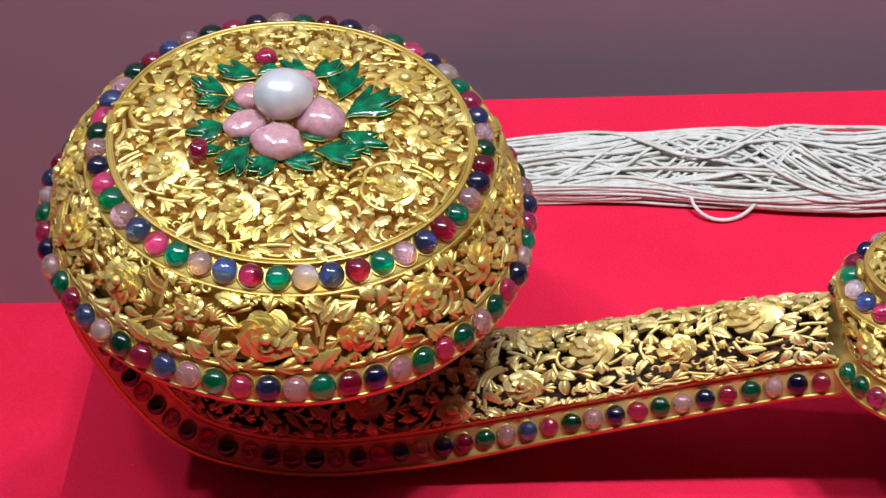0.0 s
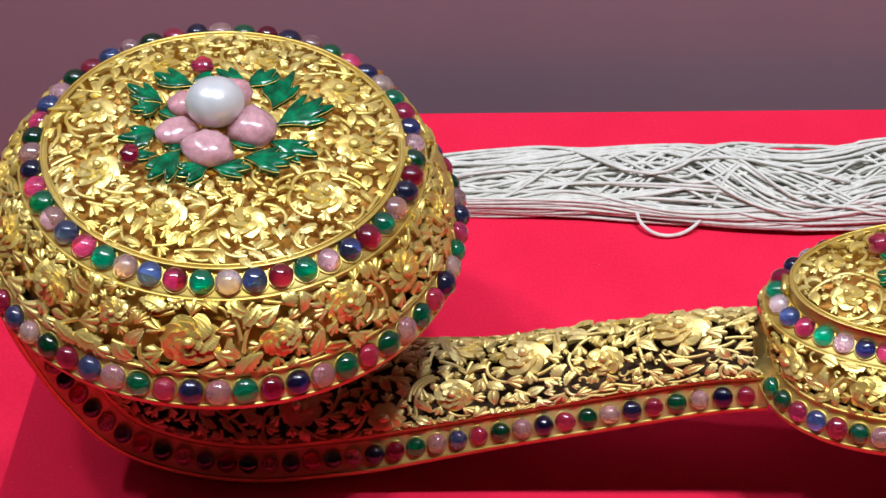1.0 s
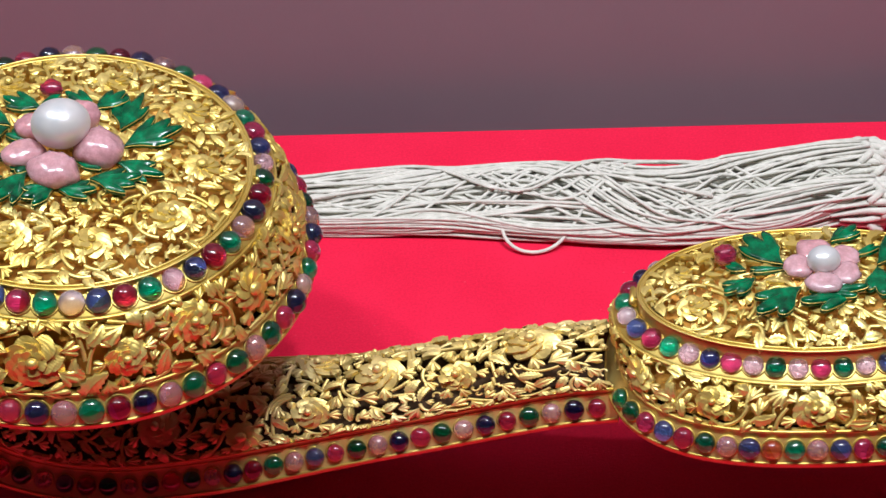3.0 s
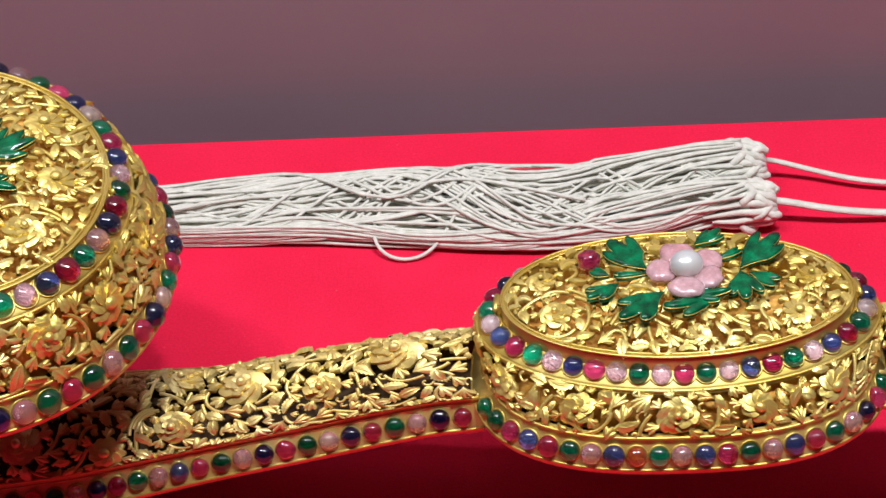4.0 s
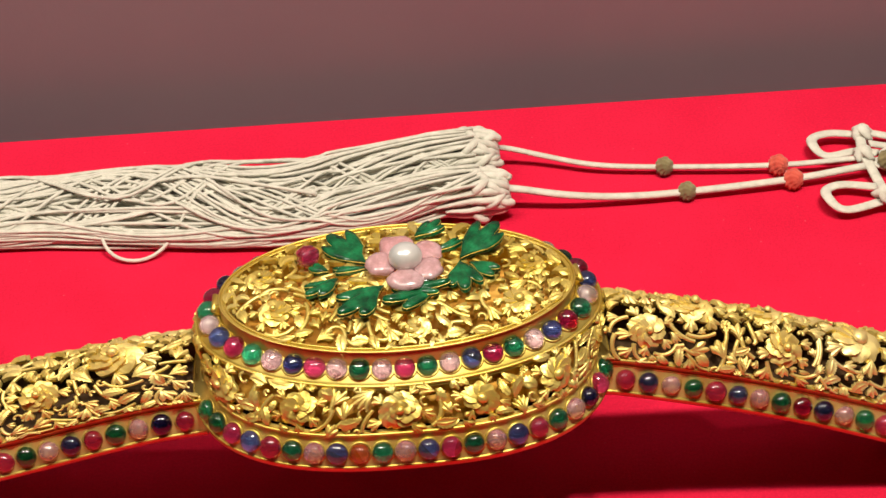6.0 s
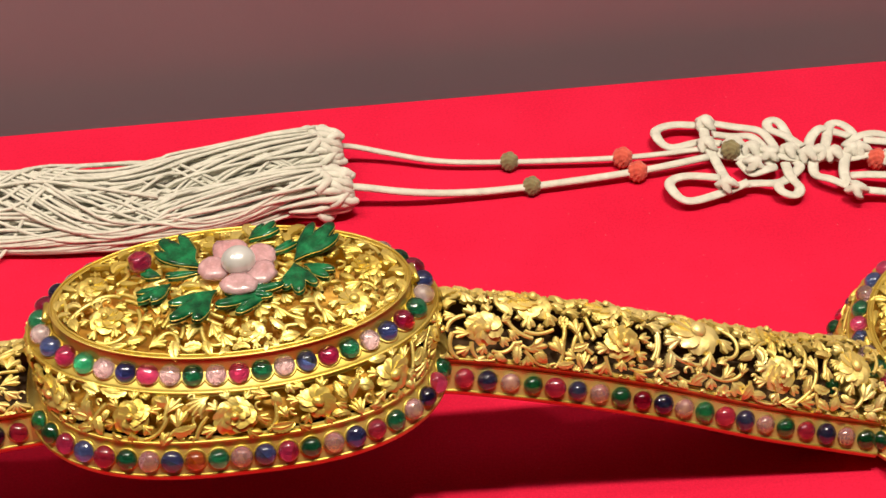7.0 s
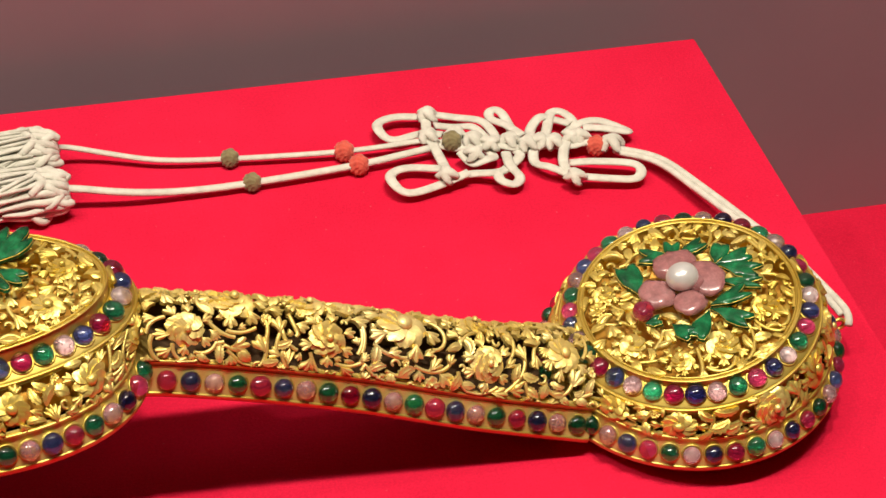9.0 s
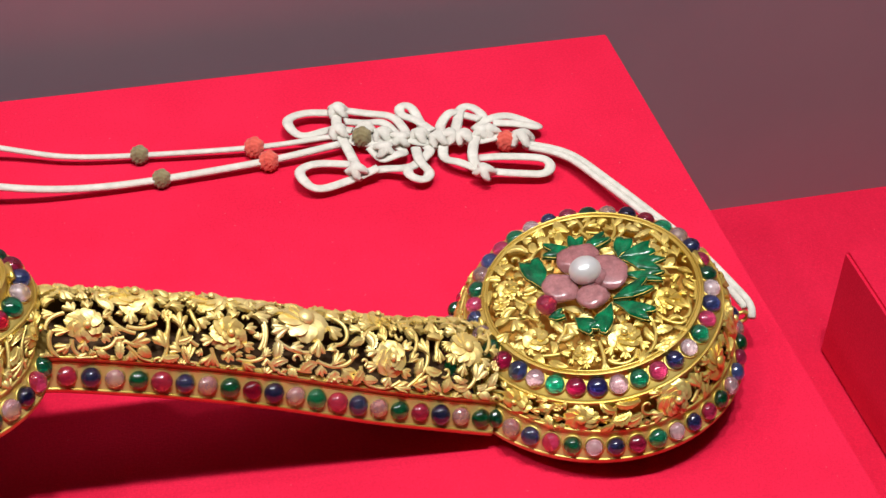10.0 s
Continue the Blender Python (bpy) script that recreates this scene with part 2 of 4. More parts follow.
def leaf_piece(pile, at, length, width, angle, bend=0.0, lift=0.0006, rise=0.0003, teeth=5, thick=0.0011, cup=1.0):
    """A chased leaf in surface coordinates: raised midrib, toothed edges and a sharp skirt, so that it has thickness."""
    stations = 2 * teeth + 3
    s = np.linspace(0, 1, stations)
    a = angle + bend * (s - 0.5)
    d = np.stack([np.cos(a), np.sin(a)], 1)
    axis = np.vstack([[0, 0], np.cumsum((d[1:] + d[:-1]) / 2 * length / (stations - 1), 0)])
    axis = axis - axis.mean(0) + at
    side = np.stack([-d[:, 1], d[:, 0]], 1)
    tooth = np.where(np.arange(stations) % 2 == 1, 1.12, 0.80)
    w = width / 2 * (np.sin(np.pi * np.clip(s * 0.90 + 0.08, 0, 1) ** 0.75) ** 0.75 * tooth + 0.05)
    pitch, roll = tilt_rng.gauss(0, 0.10), tilt_rng.gauss(0, 0.18)
    pitch, roll = max(-0.4, min(0.4, pitch)), max(-0.6, min(0.6, roll))
    h = lift + (rise + 0.05 * length) * np.sin(np.pi * s) + pitch * length * (s - 0.5) + 0.35 * abs(pitch) * length
    rib = 0.055 * width * np.sin(np.pi * np.clip(s, 0.03, 1))
    vein = np.where(np.arange(stations) % 2 == 1, 0.00010, -0.00006)
    rows = []
    for k, dh in ((-1, 0.03 * width * cup), (-0.5, vein - 0.02 * width * cup), (-0.09, 0 * s), (0, rib), (0.09, 0 * s), (0.5, vein - 0.02 * width * cup), (1, 0.03 * width * cup)):
        rows.append(np.column_stack([axis + side * (w * k)[:, None] + d * (abs(k) * 0.05 * length), h + dh + roll * w * k + 0.25 * abs(roll) * w]))
    pile.add(np.stack(rows, 1).reshape(-1, 3), grid_faces(stations, 7))
    for edge, turn in ((rows[0], -1), (rows[-1], 1)):
        low = edge - np.array([0, 0, thick])
        pile.add(np.stack([low, edge][::turn], 1).reshape(-1, 3), grid_faces(stations, 2))


def stem_piece(pile, line, radius, lift, sides=4):
    """A round stem in surface coordinates."""
    line = np.asarray(line, float)
    d = np.gradient(line, axis=0)
    d /= np.linalg.norm(d, axis=1)[:, None] + 1e-12
    side = np.stack([-d[:, 1], d[:, 0]], 1)
    n = len(line)
    rings = []
    for k in range(sides):
        a = 2 * np.pi * (k + 0.5) / sides
        rings.append(np.column_stack([line + side * (radius * np.cos(a)), lift + radius * np.sin(a) * np.ones(n)]))
    pile.add(np.stack(rings, 1).reshape(-1, 3), grid_faces(n, sides, True))


def scroll_piece(pile, at, size, angle, hand, radius, lift):
    t = np.linspace(0, 1, 12)
    r = size * (1 - 0.78 * t)
    a = angle + hand * 4.3 * t
    stem_piece(pile, np.stack([r * np.cos(a), r * np.sin(a)], 1) + at, radius, lift)


def dome_piece(pile, at, radius, height, lift, seg=8, rows=4):
    v, f = [], []
    for r in range(rows):
        p = r / rows * math.pi / 2
        for k in range(seg):
            a = 2 * math.pi * k / seg
            v.append((at[0] + radius * math.cos(p) * math.cos(a), at[1] + radius * math.cos(p) * math.sin(a), lift + height * math.sin(p)))
    f = grid_faces(rows, seg, True)
    v.append((at[0], at[1], lift + height))
    f += [((rows - 1) * seg + k, (rows - 1) * seg + (k + 1) % seg, rows * seg) for k in range(seg)]
    pile.add(v, f)


def fan_piece(pile, at, size, angle, lobes, spread, lift, thick=0.0011, rise=0.0004):
    """A broad lobed leaf in surface coordinates, like an acanthus or vine leaf, with a skirt all round."""
    rows, cols = 5, 4 * lobes + 1
    t = np.linspace(0.02, 1, rows)[:, None]
    k = np.linspace(-1, 1, cols)[None, :]
    saw = np.abs(((k + 1) / 2 * lobes) % 1.0 - 0.5) * 2
    reach = size * (1 - 0.22 * k ** 2) * (1.05 - 0.26 * saw ** 1.6)
    a = angle + spread * k * t ** 0.35
    r = reach * t
    pitch, roll = max(-0.35, min(0.35, tilt_rng.gauss(0.0, 0.09))), max(-0.4, min(0.4, tilt_rng.gauss(0, 0.14)))
    h = lift + (rise + 0.05 * size) * np.sin(np.pi * t) - 0.04 * size * np.cos(np.pi * 2 * lobes * (k + 1) / 2) * t - 0.07 * size * t ** 2 * np.abs(k)
    h = h + pitch * size * (t - 0.5) + roll * size * k * t * 0.55 + 0.3 * (abs(pitch) + 0.5 * abs(roll)) * size
    off = 0.45 * size * np.array([math.cos(angle), math.sin(angle)])
    v = np.stack([at[0] + r * np.cos(a) - off[0], at[1] + r * np.sin(a) - off[1], h + 0 * a], -1)
    skirt = v[-1:].copy()
    skirt[..., 2] -= thick
    left, right = v[:, :1].copy(), v[:, -1:].copy()
    pile.add(v.reshape(-1, 3), grid_faces(rows, cols))
    pile.add(np.concatenate([v[-1:], skirt], 0).reshape(-1, 3), grid_faces(2, cols))
    for edge in (left, right):
        low = edge.copy()
        low[..., 2] -= thick
        pile.add(np.concatenate([edge, low], 1).reshape(-1, 3), grid_faces(rows, 2))


def rosette(pile, at, radius, n, turn, lift, step, cup, inner):
    """One round of overlapping petals as a scalloped dish."""
    seg = n * 8
    a = np.arange(seg) * 2 * np.pi / seg
    ph = (a * n / (2 * np.pi)) % 1.0
    rim = radius * (0.72 + 0.28 * np.sin(np.pi * ph) ** 0.6 - 0.10 * np.exp(-((ph - 0.5) / 0.12) ** 2)) * (1 + 0.09 * np.sin(2 * a + 5 * turn) + 0.06 * np.sin(3 * a + 11 * turn))
    rows = []
    for t in (inner, 0.45, 0.75, 0.93, 1.0, 1.0):
        r = rim * t if t > inner else radius * inner + 0 * rim
        h = lift + cup * t ** 2 + step * (ph - 0.5) * t - 0.00018 * np.exp(-((ph - 0.5) / 0.10) ** 2) * t
        if t == 1.0:
            h = h - (0.0001 if len(rows) == 4 else 0.0011)
        rows.append(np.stack([at[0] + r * np.cos(a + turn), at[1] + r * np.sin(a + turn), h], -1))
    pile.add(np.concatenate(rows[:5]), grid_faces(5, seg, True))
    pile.add(np.concatenate(rows[4:]), grid_faces(2, seg, True))


def petal_piece(pile, at, angle, r0, r1, half, lift, slope, cup, roll, notch):
    """One chased petal of a blossom in surface coordinates, with a skirt that gives it thickness."""
    t = np.linspace(0, 1, 6)[:, None]
    k = np.linspace(-1, 1, 7)[None, :]
    r = r0 + (r1 - r0) * t * (1 - 0.20 * t * k ** 2 - notch * t * np.exp(-(k / 0.25) ** 2))
    w = half * (0.42 + 0.58 * np.sin(np.pi * np.clip(0.12 + 0.62 * t, 0, 1))) * k * (1 - 0.22 * t ** 4)
    h = lift + slope * (r - r0) + cup * half * k ** 2 * t + roll * w - 0.10 * half * np.exp(-(k / 0.22) ** 2) * t - 0.16 * (r1 - r0) * t ** 3 * (slope < 0.3)
    c, n = math.cos(angle), math.sin(angle)
    v = np.stack([at[0] + r * c - w * n, at[1] + r * n + w * c, h + 0 * w], -1)
    pile.add(v.reshape(-1, 3), grid_faces(6, 7))
    rim = np.concatenate([v[:, 0], v[-1, 1:-1], v[::-1, -1]])
    low = rim - np.array([0, 0, 0.0009])
    pile.add(np.concatenate([rim, low]), grid_faces(2, len(rim)))


def flower_piece(pile, at, radius, rng, lift=0.0012):
    """An open blossom: two or three rounds of single petals round a raised heart."""
    n, t0 = rng.choice((6, 7, 9)), rng.uniform(0, 6.28)
    notch = rng.choice((0.0, 0.10, 0.16))
    swirl = rng.choice((-0.16, 0.16))
    rounds = [(1.0, n, 0.0, 0.04, 0.10)]
    if n < 9:
        rounds.append((0.70, n - 1, 0.0004, 0.10, 0.14))
    if radius > 0.0046 and n < 9:
        rounds.append((0.44, 5, 0.0008, 0.25, 0.16))
    for reach, count, up, slope, cup in rounds:
        turn = t0 + 2.1 * reach
        for k in range(count):
            a = turn + 2 * math.pi * k / count + rng.uniform(-0.07, 0.07)
            petal_piece(pile, at, a, radius * 0.10, radius * reach * rng.uniform(0.94, 1.06), 3.5 * radius * reach / count, lift + up + rng.uniform(0, 0.0002), slope, cup, swirl, notch)
    dome_piece(pile, at, radius * (0.30 if n == 9 else 0.20), radius * 0.20, lift + 0.0003 + 0.0004 * len(rounds), 10)


class Surface:
    """A curved sheet with a point for each (u, v), both in metres along it."""

    def __init__(self, point):
        self.point = point

    def lay(self, pieces):
        """Surface coordinates (u, v, height) to places in the world."""
        u, v, h = pieces[:, 0], pieces[:, 1], pieces[:, 2]
        e = 2e-4
        p = self.point(u, v)
        n = np.cross(self.point(u + e, v) - self.point(u - e, v), self.point(u, v + e) - self.point(u, v - e))
        n /= np.linalg.norm(n, axis=1)[:, None] + 1e-12
        return p + n * h[:, None]


class Cover:
    """Which parts of a surface are already taken by gold."""

    def __init__(self, u0, u1, v0, v1):
        self.o, self.c = (u0 - 0.006, v0 - 0.006), 0.00025
        self.g = np.zeros((int((u1 - u0 + 0.012) / self.c) + 2, int((v1 - v0 + 0.012) / self.c) + 2), bool)

    def cells(self, pts):
        q = np.asarray(pts)
        return (np.clip(((q[:, 0] - self.o[0]) / self.c).astype(int), 1, self.g.shape[0] - 2),
                np.clip(((q[:, 1] - self.o[1]) / self.c).astype(int), 1, self.g.shape[1] - 2))

    def share(self, pts):
        i, j = self.cells(pts)
        return self.g[i, j].mean()

    def take(self, pts):
        i, j = self.cells(pts)
        for a in (-1, 0, 1):
            for b in (-1, 0, 1):
                self.g[i + a, j + b] = True


def patch(at, length, width, angle, bend=0.0):
    """Sample points over a bent leaf."""
    s, k = np.meshgrid(np.linspace(-0.5, 0.5, 9), np.linspace(-0.42, 0.42, 5), indexing="ij")
    a = angle + bend * s * 0.5
    w = k * width * (1.05 - 1.6 * s * s)
    return np.stack([at[0] + length * s * np.cos(a) - w * np.sin(a), at[1] + length * s * np.sin(a) + w * np.cos(a)], -1).reshape(-1, 2)


def fill_relief(surface, inside, u0, u1, v0, v1, seed, flowers=(), size=0.0036, fans=0.38, rounds=3):
    """Winding stems, leaves and buds laid side by side between the given blossoms; returns the relief and one pile for each blossom."""
    rng = random.Random(seed)
    relief, blossoms, cover = Pile(), [], Cover(u0, u1, v0, v1)

    def flow(u, v):
        # stems wind round the nearest blossom and wander in between
        a = 5.0 * noise.noise((u * 75, v * 75, seed * 3.7))
        for fu, fv, fr in flowers:
            d = math.hypot(u - fu, v - fv)
            if d < fr * 2.6:
                a = math.atan2(v - fv, u - fu) + 1.3 + 0.25 * a
                break
        return a

    for fu, fv, fr in flowers:
        p = Pile()
        flower_piece(p, (fu, fv), fr * 1.12, rng, 0.0006)
        blossoms.append(p)
        cover.take([(fu + r * fr * math.cos(a), fv + r * fr * math.sin(a)) for r in np.linspace(0, 1.0, 16) for a in np.linspace(0, 6.283, 60)])
        t0 = rng.uniform(0, 6.28)
        for k in range(6):
            a = t0 + 1.047 * k + rng.uniform(-0.25, 0.25)
            at = (fu + fr * 1.25 * math.cos(a), fv + fr * 1.25 * math.sin(a))
            if inside(*at):
                fan_piece(relief, at, fr * 0.72, a + rng.uniform(-0.3, 0.3), 3, 0.7, 0.0005, rise=0.0002)
                cover.take(patch(at, fr * 0.8, fr * 0.6, a))
    area = (u1 - u0) * (v1 - v0)
    # stems first, spaced evenly, with a curl at the end of some
    for k in range(int(area / 1.1e-6)):
        u, v = rng.uniform(u0, u1), rng.uniform(v0, v1)
        line, turn = [], rng.uniform(-0.12, 0.12)
        for i in range(rng.randint(8, 16)):
            if not inside(u, v):
                break
            line.append((u, v))
            a = flow(u, v) + turn * i
            u, v = u + 0.0009 * math.cos(a), v + 0.0009 * math.sin(a)
        if len(line) < 7 or cover.share(line) > 0.12:
            continue
        stem_piece(relief, line, 0.00052, 0.0002, 6)
        cover.take(line)
        # leaves spring from the stem on both sides
        for i in range(1, len(line) - 1, 3):
            a = flow(*line[i])
            hand = 1 if (i // 3) % 2 else -1
            length, width, bend = size * rng.uniform(0.85, 1.25), size * rng.uniform(0.46, 0.66), -hand * rng.uniform(0.3, 1.6)
            b = a + hand * rng.uniform(0.6, 1.0)
            at = (line[i][0] + 0.5 * length * math.cos(b), line[i][1] + 0.5 * length * math.sin(b))
            foot = patch(at, length, width, b, bend)
            if inside(*at) and cover.share(foot) < 0.4 and rng.random() < fans - 0.1:
                fan_piece(relief, at, length * 0.9, b, 3, rng.uniform(0.6, 0.8), rng.uniform(0.0003, 0.0006), rise=0.0002)
                cover.take(patch(at, length, width * 1.5, b))
            elif inside(*at) and cover.share(foot) < 0.4:
                leaf_piece(relief, at, length, width, b, bend, rng.uniform(0.0003, 0.0006), 0.0002, rng.choice((4, 5, 6)), 0.0011, rng.choice((-1.0, 0.6, 1.4)))
                cover.take(foot)
    # then leaves, small blossoms and buds wherever there is room
    for round_size, tries, limit in ((1.1, 1.6e-6, 0.14), (0.75, 0.9e-6, 0.20), (0.5, 0.5e-6, 0.14))[:rounds]:
        for k in range(int(area / tries)):
            u, v = rng.uniform(u0, u1), rng.uniform(v0, v1)
            if not inside(u, v):
                continue
            a = flow(u, v) + rng.uniform(-0.9, 0.9)
            q, x = size * round_size * rng.uniform(0.9, 1.1), rng.random()
            if x < fans:
                foot = patch((u, v), q * 0.95, q * 0.85, a)
                if cover.share(foot) > limit:
                    continue
                fan_piece(relief, (u, v), q, a, rng.choice((3, 3, 5)), rng.uniform(0.55, 0.85), rng.uniform(0.0003, 0.0006), rise=0.00025)
            elif x < fans + 0.14:
                foot = patch((u, v), q * 0.8, q * 0.8, a)
                if cover.share(foot) > limit:
                    continue
                scroll_piece(relief, (u, v), q * 0.48, a, rng.choice((-1, 1)), 0.00042, 0.0003)
            elif x < fans + 0.22:
                foot = patch((u, v), q * 0.9, q * 0.9, a)
                if cover.share(foot) > limit:
                    continue
                rosette(relief, (u, v), q * 0.5, 5, a, 0.0004, 0.0003, 0.0003, 0.12)
                dome_piece(relief, (u, v), q * 0.14, q * 0.16, 0.0005)
            else:
                w, bend = q * rng.uniform(0.46, 0.66), rng.uniform(-1.8, 1.8)
                foot = patch((u, v), q * 1.35, w, a, bend)
                if cover.share(foot) > limit:
                    continue
                leaf_piece(relief, (u, v), q * 1.35, w, a, bend, rng.uniform(0.0002, 0.0006), 0.0002, rng.choice((3, 4, 5)), 0.0011, rng.choice((-1.0, 0.6, 1.4)))
            cover.take(foot)
    return relief, blossoms


def add_relief(parent, surface, relief, blossoms, name, label, gold=GOLD):
    part(name, mesh_of(name, surface.lay(relief.all()), relief.f, gold), parent, label, kind="stuff")
    for p in blossoms:
        part("gold_flower", mesh_of("gold_flower", surface.lay(p.all()), p.f, gold), parent, "chased gold blossom")


# ---------------------------------------------------------------- cabochon stones
ADDED_FOIL, t, b = material("added_bright_foil", (0.85, 0.82, 0.76), 0.5, 0.6)
bump(t, b, noise_node(t, 1200, 3), 0.3, 0.0002)


def gem_mesh(name, mat, squash):
    v, f = [], []
    seg, rows = 18, 6
    for r in range(rows):
        p = (-0.25 + r / rows * 1.25) * math.pi / 2
        for k in range(seg):
            a = 2 * math.pi * k / seg
            v.append((math.cos(p) * math.cos(a), math.cos(p) * math.sin(a), squash * math.sin(p)))
    f = grid_faces(rows, seg, True)
    v.append((0, 0, squash))
    f += [((rows - 1) * seg + k, (rows - 1) * seg + (k + 1) % seg, rows * seg) for k in range(seg)]
    f.append(tuple(range(seg))[::-1])
    me = mesh_of(name, [Vector(q) * 0.00238 for q in v], f, mat)
    # bright foil, an unseen reflector added behind the stone to lighten it
    me.materials.append(ADDED_FOIL)
    me.polygons[len(f) - 1].material_index = 1
    me.polygons[len(f) - 1].use_smooth = False
    return me


GEMS = {"g": gem_mesh("gem_green", EMERALD, 0.72), "p": gem_mesh("gem_pale", PALE, 0.78), "b": gem_mesh("gem_blue", SAPPHIRE, 0.8),
        "r": gem_mesh("gem_red", RUBY, 0.75), "o": gem_mesh("gem_orange", AMBER, 0.75)}
GEM_LABEL = {"g": "polished green cabochon", "p": "polished pale pink cabochon", "b": "polished blue cabochon", "r": "polished red cabochon", "o": "polished orange cabochon"}
gem_rng = random.Random(5)


def frame_at(p, normal, along):
    n = Vector(normal).normalized()
    x = (Vector(along) - n * Vector(along).dot(n)).normalized()
    return Matrix.Translation(Vector(p)) @ Matrix((x, n.cross(x), n)).transposed().to_4x4()


def set_gem(parent, colour, p, normal, along, size=1.0, collars=None):
    g = gem_rng
    m = frame_at(p, normal, along)
    s = size * g.uniform(0.93, 1.06)
    m = m @ Matrix.Rotation(g.uniform(-0.3, 0.3), 4, "Z") @ Matrix.Diagonal((s * g.uniform(0.95, 1.06), s * g.uniform(0.93, 1.04), s * g.uniform(0.9, 1.15), 1))
    m = m @ pose(0, 0, 0, g.uniform(-5, 5), g.uniform(-5, 5), 0)
    part("gem", GEMS[colour], parent, GEM_LABEL[colour], m)
    if collars is not None:
        a = np.arange(18) * 2 * np.pi / 18
        mm = np.array(frame_at(p, normal, along))
        ring = np.stack([np.cos(a), np.sin(a), 0 * a], 1) * 0.00242 * size
        ring[:, 2] += -0.00065
        tube(collars, ring @ mm[:3, :3].T + mm[:3, 3], 0.00028, 4, 1.0, True)


# ---------------------------------------------------------------- rings and boxes of the scepter
AXIS = Vector((1, -0.034, 0)).normalized()


class Ring:
    def __init__(self, c, n, rx, ry, power=2.0):
        self.power = 2.0 / power
        self.c, self.n = np.array(c), np.array(Vector(n).normalized())
        ex = np.array(AXIS) - self.n * np.dot(self.n, np.array(AXIS))
        self.ex = ex / np.linalg.norm(ex)
        self.ey = np.cross(self.n, self.ex)
        self.rx, self.ry = rx, ry

    def at(self, a, dr=0.0, dz=0.0):
        a = np.asarray(a, float)
        ca, sa = np.cos(a), np.sin(a)
        ca, sa = np.sign(ca) * np.abs(ca) ** self.power, np.sign(sa) * np.abs(sa) ** self.power
        return (self.c + np.multiply.outer((self.rx + dr) * ca, self.ex) + np.multiply.outer((self.ry + dr) * sa, self.ey)
                + np.multiply.outer(np.zeros_like(a) + dz, self.n))

    def out(self, a):
        d = np.cross(self.at(a + 0.004) - self.at(a - 0.004), self.n)
        return d / np.linalg.norm(d)

    def spread(self, count, start):
        """Angles of so many points at equal steps round the ring."""
        a = np.linspace(start, start + 2 * np.pi, 721)
        s = np.concatenate([[0], np.cumsum(np.linalg.norm(np.diff(self.at(a), axis=0), axis=1))])
        return np.interp(np.arange(count) / count * s[-1], s, a)

    def girth(self):
        return np.linalg.norm(np.diff(self.at(np.linspace(0, 2 * np.pi, 361)), axis=0), axis=1).sum()


def lathe(pile, ring_of, profile, steps=96):
    """A strip swept round rings: profile rows are (ring, dr, dz)."""
    a = np.arange(steps) * 2 * np.pi / steps
    rows = [r.at(a, dr, dz) for r, dr, dz in profile]
    pile.add(np.concatenate(rows), grid_faces(len(rows), steps, True))


def bead_ring(pile, ring, dr, dz, radius, steps=96):
    tube(pile, ring.at(np.arange(steps) * 2 * np.pi / steps, dr, dz), radius, 6, 1.0, True)


